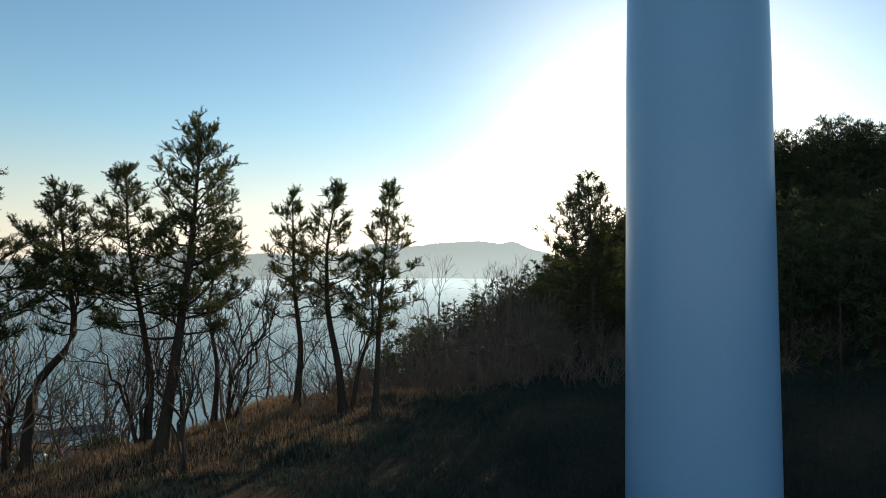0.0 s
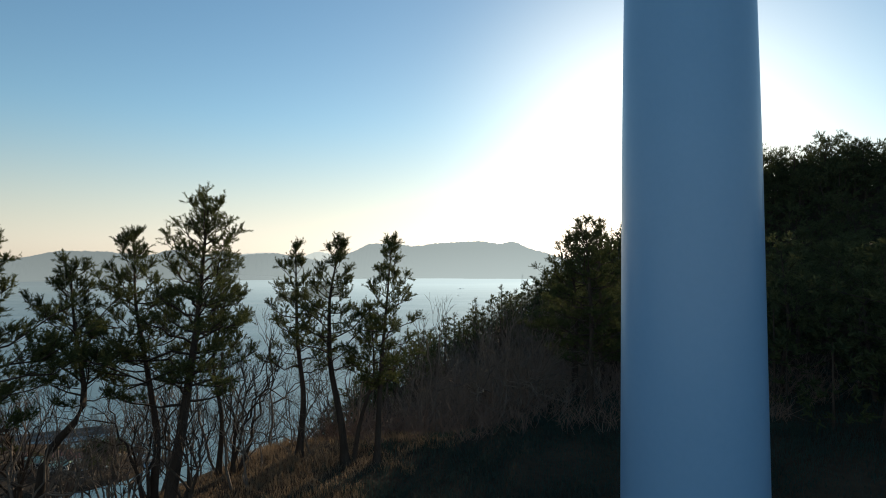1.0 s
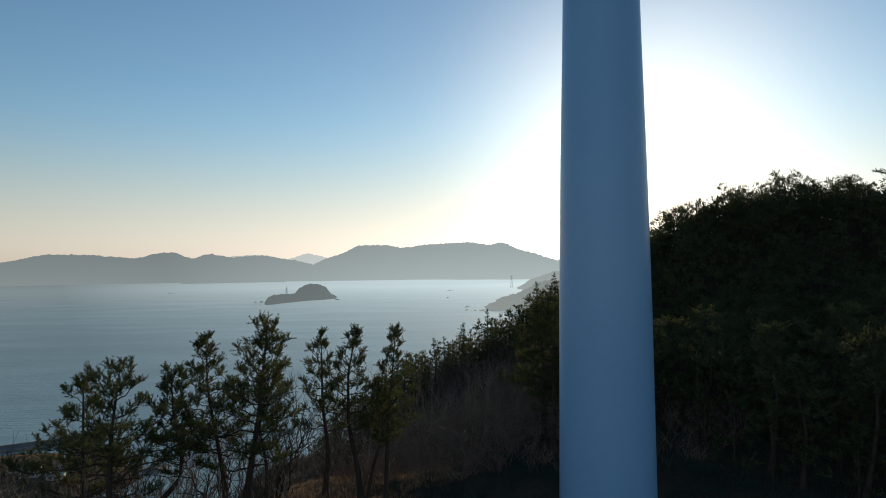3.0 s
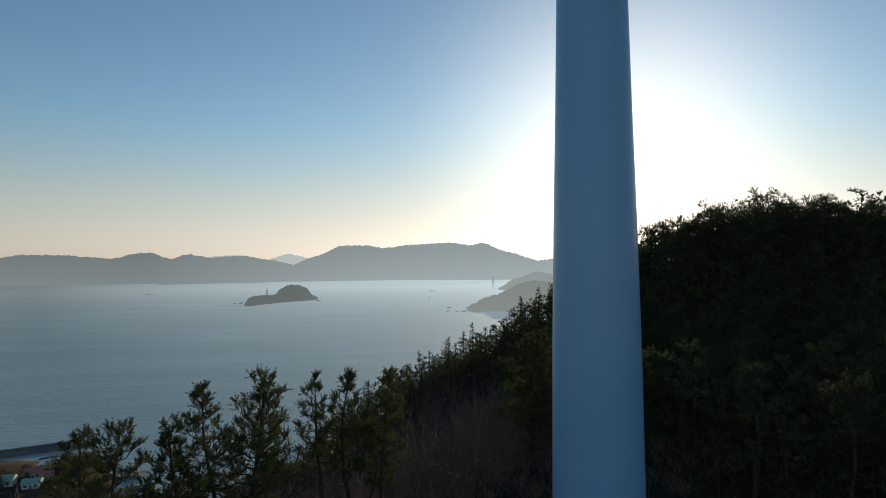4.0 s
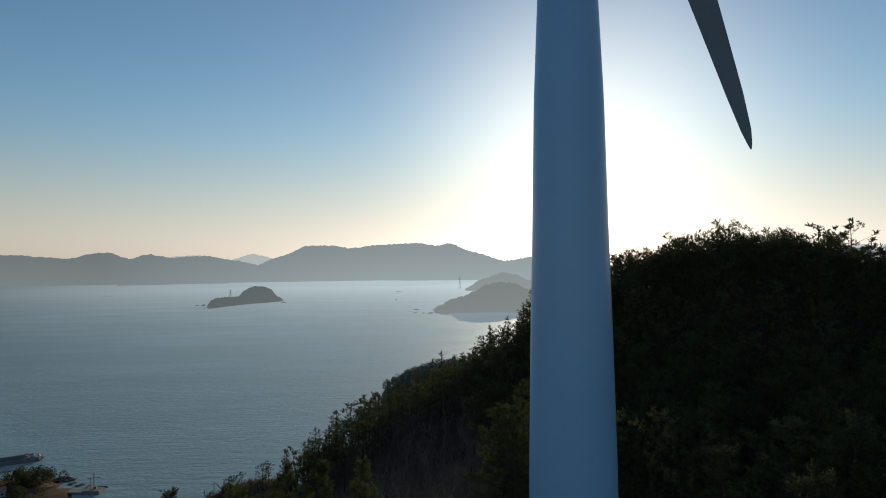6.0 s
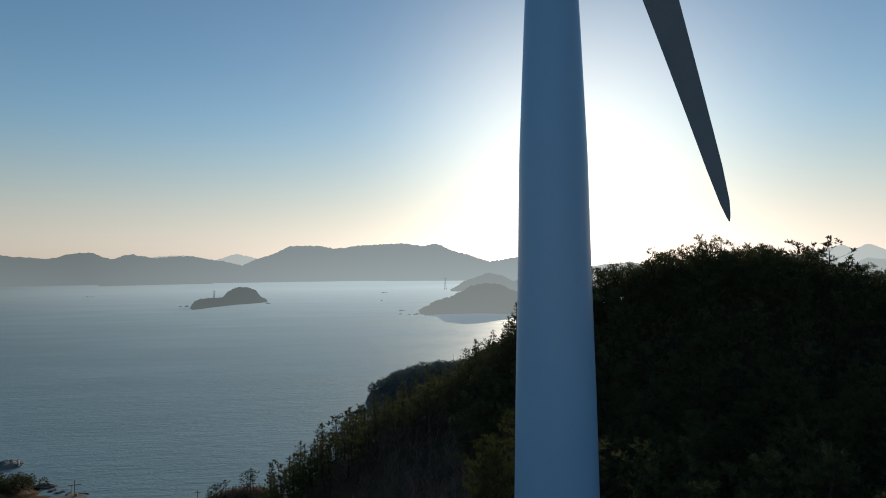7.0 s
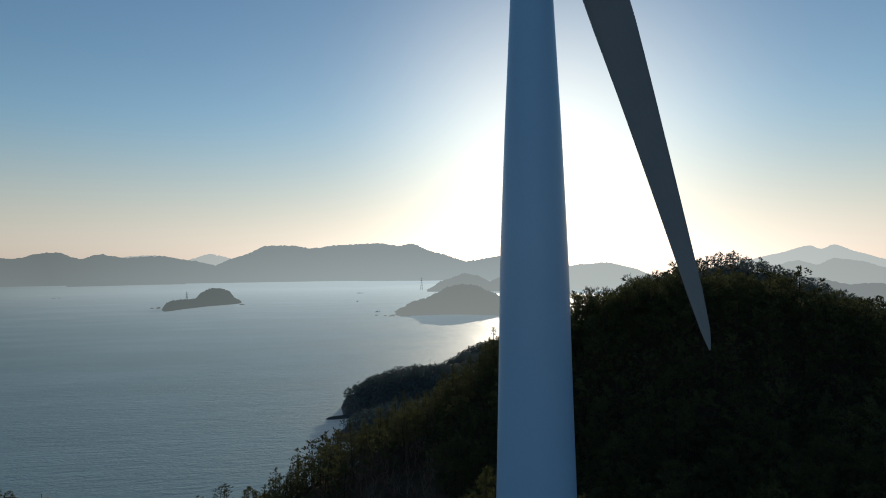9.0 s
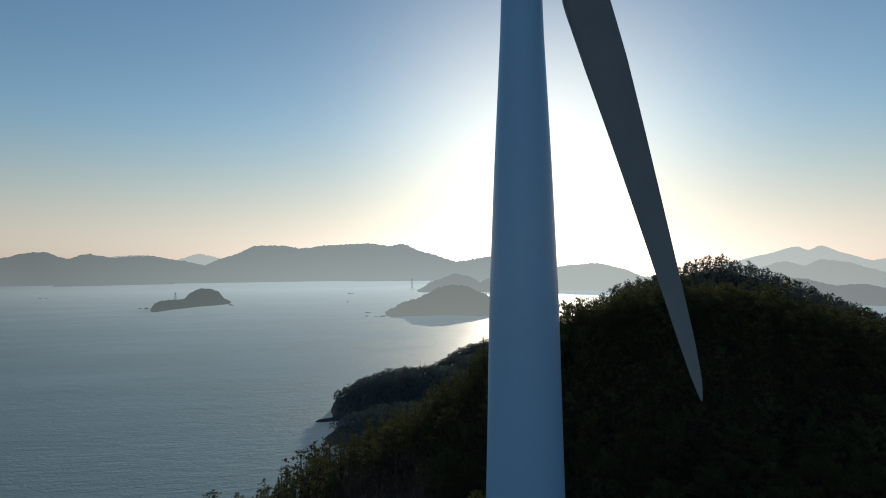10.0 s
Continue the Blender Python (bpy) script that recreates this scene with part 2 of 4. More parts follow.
def part(name, data, material, parent=None, label=""):
    """Links a Geo, bmesh or mesh as one mesh object, under its thing or part."""
    if isinstance(data, Geo):
        data = data.mesh(name)
    elif isinstance(data, bmesh.types.BMesh):
        bm, data = data, bpy.data.meshes.new(name)
        bm.to_mesh(data)
        bm.free()
    if not data.materials:
        data.materials.append(material)
    ob = new(name, data)
    ob.parent = parent
    if label:
        tagged(ob, label)
    return ob


def grid_mesh(name, xs, ys, height, smooth=True):
    g = Geo()
    X, Y = np.meshgrid(xs, ys)
    Z = height(X, Y)
    nx, ny = len(xs), len(ys)
    i = np.arange(ny - 1)[:, None] * nx + np.arange(nx - 1)[None]
    g.add(np.stack([X, Y, Z], -1), np.stack([i, i + 1, i + nx + 1, i + nx], -1))
    return g.mesh(name, smooth)


def ripple(x, y, size, seed=0.0):
    """Cheap smooth noise of about +-1 from a few crossed waves."""
    a = 0.0
    for k, (ang, fr) in enumerate(((0.3, 1.0), (1.5, 1.31), (2.4, 1.87), (0.9, 2.63), (2.0, 3.7), (2.9, 5.1))):
        a = a + np.sin((x * math.cos(ang + seed) + y * math.sin(ang + seed)) * fr * 2 * math.pi / size + 1.7 * k + seed * 3) / (1 + 0.55 * k)
    return a / 2.2


# ---- the ground ----
def edge_x(y):
    """Where the shelf breaks off to the west, for each y."""
    y = np.asarray(y, float)
    return -4.5 - 24.0 * np.exp(-np.maximum(y - 15, -6) / 8.0) + 12.0 * np.clip((y - 50) / 40.0, 0, 1) + 2.0 * np.clip((y - 130) / 60.0, 0, 1)


def ground_z(x, y):
    """Height of the land: a shelf round the tower that falls to the sea, a wooded hill beyond, a farther hill and headlands."""
    x, y = np.asarray(x, float), np.asarray(y, float)
    s = np.maximum(edge_x(y) - x, 0.0)
    s = s - 2.0 * (1 - np.exp(-s / 2.0))
    steep = 0.48 + 0.5 * np.clip((y - 40) / 35.0, 0, 1)
    fall = 0.40 * np.minimum(s, 8) + steep * np.clip(s - 8, 0, 18) + 0.55 * np.maximum(s - 26, 0) + 0.19 * np.maximum(y - 46, 0)
    back = np.maximum(-y - 25, 0) * 0.12
    shelf = 0.02 * (x - 5.0) - fall - back + 0.12 * np.maximum(x - 14, 0) * np.exp(-((y - 30) / 60.0) ** 2)
    far = np.maximum(np.hypot(x - 40, y - 60) - 150, 0)
    shelf = shelf - 0.33 * far
    def step(v):
        v = np.clip(v, 0, 1)
        return v * v * (3 - 2 * v)

    shelf = shelf - 5.0 * step((y - 33) / 15.0) * step((11 - x) / 13.0) * (1 - step((y - 75) / 30.0))
    dx = np.where(x < 65.9, (x - 65.9) / 40.1, (x - 65.9) / 47.9)
    hill = 26.5 * np.exp(-((dx ** 2 + ((y - 105.5) / 37.8) ** 2) ** 1.4))
    crest = np.interp(x, [-40, -25, -12, 0, 10, 20, 32, 45], [0, 10.3, 6.0, 1.9, 3.1, 4.5, 4.6, 0])
    spur = crest * np.exp(-((y - 111.8) / np.where(y < 111.8, 22.1, 16.0)) ** 2)
    z = shelf + hill + spur - 0.35 * np.clip(y - 125, 0, 60) * np.clip((40 - x) / 20, 0, 1)
    away = np.hypot(np.where(x < 268, (x - 268) / 1.2, x - 268), (y - 353) / 0.9)
    h2 = 26.0 - 0.42 * (np.sqrt(away ** 2 + 36) - 6) - 1.1 * np.maximum(205 - x, 0)
    def dome(cx, cy, rx, ry, foot, tall, power=0.6):
        r = 1 - ((x - cx) / rx) ** 2 - ((y - cy) / ry) ** 2
        return np.where(r > 0, foot + tall * np.maximum(r, 0) ** power, foot - 300 * np.minimum(np.maximum(-r, 0), 1))

    z = np.maximum(z, h2)
    z = np.maximum(z, dome(-40, 245, 30, 20, -82, 17, 0.7))
    z = np.maximum(z, np.minimum(dome(-245, 368, 92, 62, -115, 30, 1.0), -109.9))
    z = z - 1.7 * np.exp(-((x - 10) / 9.0) ** 2 - ((y - 19) / 8.0) ** 2)
    rough = np.clip((np.hypot(x - 2, y - 12) - 20) / 60, 0.12, 1)
    return z + rough * (0.9 * ripple(x, y, 34, 0.4) + 0.35 * ripple(x, y, 9, 1.1))


def spaced(a, b, fine0, fine1, step, grow=1.16):
    """Coordinates from a to b, step apart between fine0 and fine1 and wider outside."""
    mid = list(np.arange(fine0, fine1 + 1e-6, step))
    out, d, p = [], step, fine1
    while p < b:
        d *= grow
        p += d
        out.append(min(p, b))
    low, d, p = [], step, fine0
    while p > a:
        d *= grow
        p -= d
        low.append(max(p, a))
    return np.array(low[::-1] + mid + out)


ground = part("ground", grid_mesh("ground", spaced(-420, 900, -60, 130, 1.5, 1.08), spaced(-420, 1100, -10, 170, 1.5, 1.08), ground_z), SOIL)
tagged(ground, "brown leaf-littered hillside falling steeply to the sea", "ground", kind="structure")

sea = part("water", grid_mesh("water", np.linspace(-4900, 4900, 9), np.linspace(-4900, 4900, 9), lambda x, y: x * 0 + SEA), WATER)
tagged(sea, "grey-blue rippled sea with paler streaks", "sea", kind="structure")


# ---- wind turbine ----
TOWER = Vector((7.2, 21.3, float(ground_z(7.2, 21.3))))
PROFILE = ((-1.0, 2.19), (6, 2.11), (12, 2.04), (18, 1.92), (23.5, 1.77), (29.5, 1.64), (36, 1.357), (42, 1.05), (47.6, 0.86))


def revolve(rows, sides=64):
    g = Geo()
    th = np.arange(sides) * 2 * np.pi / sides
    v = np.array([[(r * math.cos(t), r * math.sin(t), z) for t in th] for z, r in rows])
    i = np.arange(len(rows) - 1)[:, None] * sides
    j = np.arange(sides)[None]
    g.add(v, np.stack([i + j, i + (j + 1) % sides, i + sides + (j + 1) % sides, i + sides + j], -1))
    return g


turbine = new("wind_turbine")
turbine.location = TOWER
tagged(turbine, "tall tapered steel wind turbine on the hilltop, skylit shade-blue painted in", "wind turbine")
tz = np.linspace(-0.3, 47.6, 60)
rows = [(z, float(np.interp(z + TOWER.z, [p[0] for p in PROFILE], [p[1] for p in PROFILE]))) for z in tz]
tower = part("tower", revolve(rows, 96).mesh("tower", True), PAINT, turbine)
HUB = Vector((0, 0, 48.6 - TOWER.z))
PSI, OVER, RISE, TURNED = 1.3, 1.8, 0.05, 0.338
axis = Vector((math.sin(PSI) * math.cos(RISE), math.cos(PSI) * math.cos(RISE), math.sin(RISE)))
side = Vector((math.cos(PSI), -math.sin(PSI), 0))
upv = side.cross(axis)
nacelle_frame = Matrix((side, axis, upv)).transposed().to_4x4()


def box_bm(size, bevel, at=(0, 0, 0), taper=1.0):
    bm = bmesh.new()
    bmesh.ops.create_cube(bm, size=1)
    for v in bm.verts:
        k = taper if v.co.y > 0 else 1.0
        v.co = Vector((v.co.x * size[0] * k, v.co.y * size[1], v.co.z * size[2] * k)) + Vector(at)
    if bevel:
        bmesh.ops.bevel(bm, geom=bm.edges[:], offset=bevel, segments=3, affect="EDGES")
    return bm


nacelle = part("nacelle", box_bm((2.2, 6.2, 2.3), 0.35, (0, -1.6, 0), 0.85), PAINT, turbine)
nacelle.matrix_local = Matrix.Translation(HUB) @ nacelle_frame
th = np.linspace(0, math.pi / 2, 10)
g = revolve([(-0.7 + 1.9 * math.sin(a), 1.15 * math.cos(a) + 0.01) for a in th], 32)
hub = part("hub", g.mesh("hub", True), PAINT, turbine)
hub.matrix_local = Matrix.Translation(HUB + axis * OVER) @ nacelle_frame @ pose(0, 0, 0, -90)


def blade_geo(length=23.1):
    """One blade along +z from the hub: round root, wide shoulder, thin twisted tip."""
    g = Geo()
    st = np.concatenate([np.linspace(0.0, 0.9, 44), np.linspace(0.91, 1.0, 14)])
    rings = []
    for s in st:
        chord = float(np.interp(s, [0, 0.06, 0.2, 0.35, 0.6, 0.9, 0.965, 0.99, 1.0], [1.1, 1.15, 2.1, 1.9, 1.3, 0.62, 0.38, 0.18, 0.04]))
        thick = float(np.interp(s, [0, 0.06, 0.2, 0.5, 1.0], [1.0, 0.95, 0.34, 0.2, 0.13]))
        twist = radians(float(np.interp(s, [0, 0.2, 0.5, 1.0], [16, 14, 6, 1]))) + radians(BLADE_PITCH)
        ring = []
        for k in range(24):
            a = k * 2 * math.pi / 24
            u = 0.5 * math.cos(a)
            w = 0.5 * math.sin(a) * thick * (1.0 - (1 - thick) * 0.55 * (0.5 - u))
            cx = (u - 0.18 * (1 - thick)) * chord
            cy = w * chord
            ring.append((cx * math.cos(twist) - cy * math.sin(twist), cx * math.sin(twist) + cy * math.cos(twist) - 0.5 * s * s, 1.0 + s * length))
        rings.append(ring)
    v = np.array(rings)
    i = np.arange(len(rings) - 1)[:, None] * 24
    j = np.arange(24)[None]
    g.add(v, np.stack([i + j, i + (j + 1) % 24, i + 24 + (j + 1) % 24, i + 24 + j], -1))
    return g


BLADE_PITCH = -57.0
blade_mesh = blade_geo().mesh("blade", True)
for k in range(3):
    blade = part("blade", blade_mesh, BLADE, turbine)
    blade.matrix_local = Matrix.Translation(HUB + axis * OVER) @ nacelle_frame @ Matrix.Rotation(math.pi - TURNED + k * 2 * math.pi / 3, 4, "Y")


# ---- distance: mountains, islands, capes ----
def land(name, label, bearings, dist, depth, peaks, material, seed, step=0.12, jag=1.0, base=SEA, slant=0.0):
    """A ridge of land seen across water: skyline as (bearing, height over the sea), front slope to the shore."""
    g = Geo()
    b = np.radians(np.arange(bearings[0], bearings[1] + step / 2, step))
    depths = np.linspace(0, 1, 13)
    deg = np.degrees(b)
    pb, ph = np.array(peaks, float).T
    k = np.clip(np.searchsorted(pb, deg) - 1, 0, len(pb) - 2)
    u = np.clip((deg - pb[k]) / (pb[k + 1] - pb[k]), 0, 1)
    u = 0.5 * u + 0.5 * u * u * (3 - 2 * u)
    top = ph[k] * (1 - u) + ph[k + 1] * u
    ends = np.clip(np.minimum(b - b[0], b[-1] - b) / (b[-1] - b[0]) * 40, 0, 1) ** 0.6
    turn = slant * ((b - b[0]) / (b[-1] - b[0]) - 0.5)
    top = (143.3 + (top - 143.3) * (dist + turn) / dist) * ends
    rows = []
    for d in depths:
        wander = depth * 0.22 * ripple(b * dist, b * 0 + d * 60, depth * 2.4, seed) * (1 - d)
        r = dist + depth * d + wander + turn
        x, y = r * np.sin(b), r * np.cos(b)
        z = base - 1.5 + (top + 1.5) * np.sin(d * math.pi * 0.5) ** 0.8 + jag * ends * (ripple(x, y, 60, seed) * 1.6 + ripple(x, y, 17, seed + 1) * 2.2 + ripple(x, y, 7.3, seed + 2) * 1.4) * min(d * 3, 1)
        rows.append(np.stack([x, y, z], -1))
    back = rows[-1].copy()
    back *= 1.0 + 0.3 * depth / dist
    back[:, 2] = base - 3
    rows.append(back)
    v = np.array(rows)
    n = len(b)
    i = np.arange(len(rows) - 1)[:, None] * n + np.arange(n - 1)[None]
    g.add(v, np.stack([i, i + 1, i + n + 1, i + n], -1))
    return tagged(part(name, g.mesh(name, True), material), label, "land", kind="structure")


def bear(x):
    """Bearing of the column x of a view turned 12.9 degrees to the east."""
    return math.degrees(math.atan((x - 784) / 1085.0)) + 12.9


def up(px, dist):
    """Height over the sea of something px above the horizon, seen at that distance from 143 m up."""
    return 143.0 + px / 1085.0 * dist



def skyline(level, dist, *points):
    return [(bear(x), up(level - y, dist)) for x, y in points]


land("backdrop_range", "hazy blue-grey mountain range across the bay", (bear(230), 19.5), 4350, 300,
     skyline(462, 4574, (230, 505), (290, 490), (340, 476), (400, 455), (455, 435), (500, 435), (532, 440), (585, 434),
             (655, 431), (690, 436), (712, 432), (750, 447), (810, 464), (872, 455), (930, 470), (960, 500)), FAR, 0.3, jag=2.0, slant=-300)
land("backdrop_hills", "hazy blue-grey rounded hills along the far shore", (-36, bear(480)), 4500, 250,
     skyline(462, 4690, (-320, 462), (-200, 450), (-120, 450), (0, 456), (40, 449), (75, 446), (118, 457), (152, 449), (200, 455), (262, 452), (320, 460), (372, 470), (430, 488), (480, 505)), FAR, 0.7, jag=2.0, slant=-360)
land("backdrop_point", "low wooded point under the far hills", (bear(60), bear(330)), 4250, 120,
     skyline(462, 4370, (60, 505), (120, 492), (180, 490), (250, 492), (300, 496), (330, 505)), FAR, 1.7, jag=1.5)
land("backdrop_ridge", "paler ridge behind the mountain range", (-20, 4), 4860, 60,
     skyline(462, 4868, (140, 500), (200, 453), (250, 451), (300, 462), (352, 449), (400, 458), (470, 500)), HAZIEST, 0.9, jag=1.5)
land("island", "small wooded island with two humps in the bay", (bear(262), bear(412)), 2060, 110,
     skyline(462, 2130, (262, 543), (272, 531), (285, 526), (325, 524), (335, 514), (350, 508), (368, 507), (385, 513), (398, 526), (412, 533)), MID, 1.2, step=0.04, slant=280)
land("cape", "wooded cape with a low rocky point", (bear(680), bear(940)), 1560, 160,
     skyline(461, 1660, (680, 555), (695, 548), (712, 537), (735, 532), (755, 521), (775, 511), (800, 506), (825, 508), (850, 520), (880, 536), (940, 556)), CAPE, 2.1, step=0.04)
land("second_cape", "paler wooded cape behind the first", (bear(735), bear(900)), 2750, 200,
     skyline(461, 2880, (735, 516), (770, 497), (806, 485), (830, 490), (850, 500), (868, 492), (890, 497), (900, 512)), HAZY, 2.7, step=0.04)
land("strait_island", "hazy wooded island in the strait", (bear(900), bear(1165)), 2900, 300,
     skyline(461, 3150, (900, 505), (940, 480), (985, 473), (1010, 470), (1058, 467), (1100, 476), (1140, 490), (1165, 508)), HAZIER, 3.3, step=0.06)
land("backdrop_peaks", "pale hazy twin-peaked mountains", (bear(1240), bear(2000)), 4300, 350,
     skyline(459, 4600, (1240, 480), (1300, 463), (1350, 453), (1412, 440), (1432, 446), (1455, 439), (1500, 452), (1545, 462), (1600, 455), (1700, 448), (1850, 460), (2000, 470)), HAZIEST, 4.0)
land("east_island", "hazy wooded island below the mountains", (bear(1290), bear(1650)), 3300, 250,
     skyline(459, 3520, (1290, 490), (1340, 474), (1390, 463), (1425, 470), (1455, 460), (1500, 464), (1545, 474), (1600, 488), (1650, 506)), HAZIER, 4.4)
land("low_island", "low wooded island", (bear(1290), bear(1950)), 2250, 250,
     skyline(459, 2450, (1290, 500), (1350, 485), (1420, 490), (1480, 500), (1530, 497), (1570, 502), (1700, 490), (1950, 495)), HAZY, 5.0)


# ---- trees ----
def tufts(g, rng, centres, ways, count, length, width, bias=0.9):
    """Bunches of needles: thin flat blades fanning out from each centre along its way."""
    n = len(centres)
    if not n:
        return
    c = np.repeat(np.asarray(centres, float), count, 0)
    w = np.repeat(np.asarray(ways, float), count, 0)
    d = w * bias + rng.normal(0, 0.62, c.shape)
    d /= np.linalg.norm(d, axis=1)[:, None] + 1e-9
    L = length * rng.uniform(0.6, 1.15, len(c))[:, None]
    p = np.cross(d, rng.normal(0, 1, c.shape))
    p /= np.linalg.norm(p, axis=1)[:, None] + 1e-9
    a = c + rng.normal(0, length * 0.18, c.shape)
    e = a + d * L
    v = np.stack([a - p * width * 0.5, a + p * width * 0.5, e + p * width * 0.15, e - p * width * 0.15], 1)
    g.add(v, np.arange(len(c) * 4).reshape(-1, 4))


def bow(a, b, rng, wiggle, n=6, sag=0.0):
    """A crooked line from a to b."""
    a, b = np.asarray(a, float), np.asarray(b, float)
    t = np.linspace(0, 1, n)[:, None]
    p = a + (b - a) * t
    k = rng.normal(0, wiggle, (n, 3)) * np.sin(t * math.pi)
    p += k
    p[:, 2] += sag * (t[:, 0] ** 2 - t[:, 0])
    return p


def plumes(g, rng, starts, ends, count, length, width):
    """Shoots set about with needles along their whole length, like brushes."""
    a = np.repeat(np.asarray(starts, float), count, 0)
    d = np.repeat(np.asarray(ends, float) - np.asarray(starts, float), count, 0)
    at = a + d * rng.uniform(0.1, 1.08, len(a))[:, None]
    axis = d / (np.linalg.norm(d, axis=1)[:, None] + 1e-9)
    out = rng.normal(0, 1, a.shape)
    out /= np.linalg.norm(out, axis=1)[:, None]
    way = axis * 1.15 + out
    way /= np.linalg.norm(way, axis=1)[:, None]
    p = np.cross(way, rng.normal(0, 1, a.shape))
    p /= np.linalg.norm(p, axis=1)[:, None] + 1e-9
    e = at + way * length * rng.uniform(0.65, 1.1, len(a))[:, None]
    v = np.stack([at - p * width * 0.5, at + p * width * 0.5, e + p * width * 0.3, e - p * width * 0.3], 1)
    g.add(v, np.arange(len(a) * 4).reshape(-1, 4))


def pine_parts(rng, trunk, r0, crown_from, reach, limbs, needles, length, width, lift=0.25, shoot=0.34, twigs=3.0, fingers=4, taper=0.75, sides=7, fine=True):
    """Trunk line, crooked limbs whose side branches turn up, and clusters of finger-like shoots set with needles."""
    wood, crown = Geo(), Geo()
    trunk = np.asarray(trunk, float)
    seg = np.concatenate([[0], np.cumsum(np.linalg.norm(np.diff(trunk, axis=0), axis=1))])
    tt = np.linspace(0, 1, 16)
    line = np.stack([np.interp(tt * seg[-1], seg, trunk[:, k]) for k in range(3)], -1)
    line[1:-1] = 0.25 * line[:-2] + 0.5 * line[1:-1] + 0.25 * line[2:]
    flare = 1 + 0.6 * np.exp(-tt * 22)
    wood.tube(line, r0 * flare * (1 - 0.9 * tt ** 1.1), sides)
    starts, ends = [], []

    def cluster(at, way, count, size):
        for _ in range(count):
            d = way * 0.55 + rng.normal(0, 0.5, 3) + np.array([0, 0, 0.55])
            d /= np.linalg.norm(d)
            n = size * rng.uniform(0.55, 1.2)
            root = at - way * n * rng.uniform(0, 0.7)
            starts.append(root)
            ends.append(root + d * n)

    us = np.linspace(0, 1, 6)
    az = rng.uniform(0, 6.28)
    for k in range(limbs):
        f = crown_from + (1 - crown_from) * ((k + rng.uniform(0.1, 0.9)) / limbs) ** 0.92 * 0.985
        p = np.array([np.interp(f, tt, line[:, j]) for j in range(3)])
        q = (f - crown_from) / (1 - crown_from)
        az += 2.4 + rng.normal(0, 0.45)
        size = reach * ((0.7 + 0.3 * q / 0.25) if q < 0.25 else (1 - 0.93 * ((q - 0.25) / 0.75) ** (0.75 / taper)) ** taper)
        L = max(0.3, size * rng.choice((0.5, 0.72, 0.9, 1.0, 1.25)) * rng.uniform(0.85, 1.1))
        el = lift + 0.75 * q * q + rng.normal(0, 0.16)
        d = np.array([math.cos(az) * math.cos(el), math.sin(az) * math.cos(el), math.sin(el)])
        b = bow(p, p + d * L, rng, 0.05 * L, 6)
        b[:, 2] += L * 0.30 * (us ** 2 - 0.55 * us)
        thick = max(0.014, r0 * 0.3 * (1 - f * 0.55) * min(1, L * 0.8))
        if fine:
            wood.tube(b, np.linspace(thick, 0.012, 6), 4)
        else:
            wood.tube(b[[0, 5]], [thick, 0.012], 3)
        tip = b[5] - b[4]
        tip /= np.linalg.norm(tip)
        cluster(b[5], tip, fingers + 1, shoot)
        cluster(b[4], tip, max(1, fingers - 2), shoot)
        flat = np.array([-math.sin(az), math.cos(az), 0.0])
        for i in range(max(1, int(round(twigs * L ** 0.8)))):
            u = rng.uniform(0.28, 0.95)
            at = np.array([np.interp(u, us, b[:, j]) for j in range(3)])
            sd = d * 0.7 + flat * (1 if i % 2 else -1) * rng.uniform(0.5, 1.1) + np.array([0, 0, rng.uniform(0.0, 0.5)])
            sd /= np.linalg.norm(sd)
            sl = (0.18 + 0.42 * L * (1.15 - u)) * rng.uniform(0.6, 1.15)
            e = at + sd * sl + np.array([0, 0, 0.12 * sl])
            if fine:
                wood.tube(np.stack([at, 0.5 * (at + e) - np.array([0, 0, 0.05 * sl]), e]), [0.016, 0.012, 0.008], 3)
            cluster(e, sd, fingers, shoot)
            if sl > 0.5 and fine:
                cluster(0.5 * (at + e), sd, fingers - 2, shoot * 0.9)
    for q in (0.9, 0.95):
        p = np.array([np.interp(q, tt, line[:, j]) for j in range(3)])
        starts.append(p)
        ends.append(p + (line[-1] - p) * 1.05)
    cluster(line[-1], np.array([0, 0, 1.0]), 4, shoot)
    plumes(crown, rng, starts, ends, needles, length, width)
    return wood, crown


def pine_tree(label, base, top, seed, r0=0.16, crown_from=0.42, reach=2.0, limbs=30, bends=(), needles=34, length=0.1, width=0.016, twigs=3.0, name="pine_tree", group="", lift=0.2, fingers=5):
    rng = np.random.default_rng(seed)
    z = float(ground_z(base[0], base[1])) - 0.12
    t = np.array(top, float) - np.array([base[0], base[1], z + 0.3])
    pts = [(0, 0, 0)]
    for f, dx, dy in bends:
        pts.append((dx, dy, f * t[2]))
    pts.append(tuple(t))
    wood, crown = pine_parts(rng, pts, r0, crown_from - 0.03, reach * 1.4, int(limbs * 1.35), needles, length, width, lift, 0.36, twigs, fingers, 0.86)
    tree = new(name)
    tree.location = (base[0], base[1], z)
    tagged(tree, label, "tree", group)
    part("trunk", wood.mesh("trunk", True), BARK, tree)
    part("crown", crown, NEEDLE, tree)
    return tree


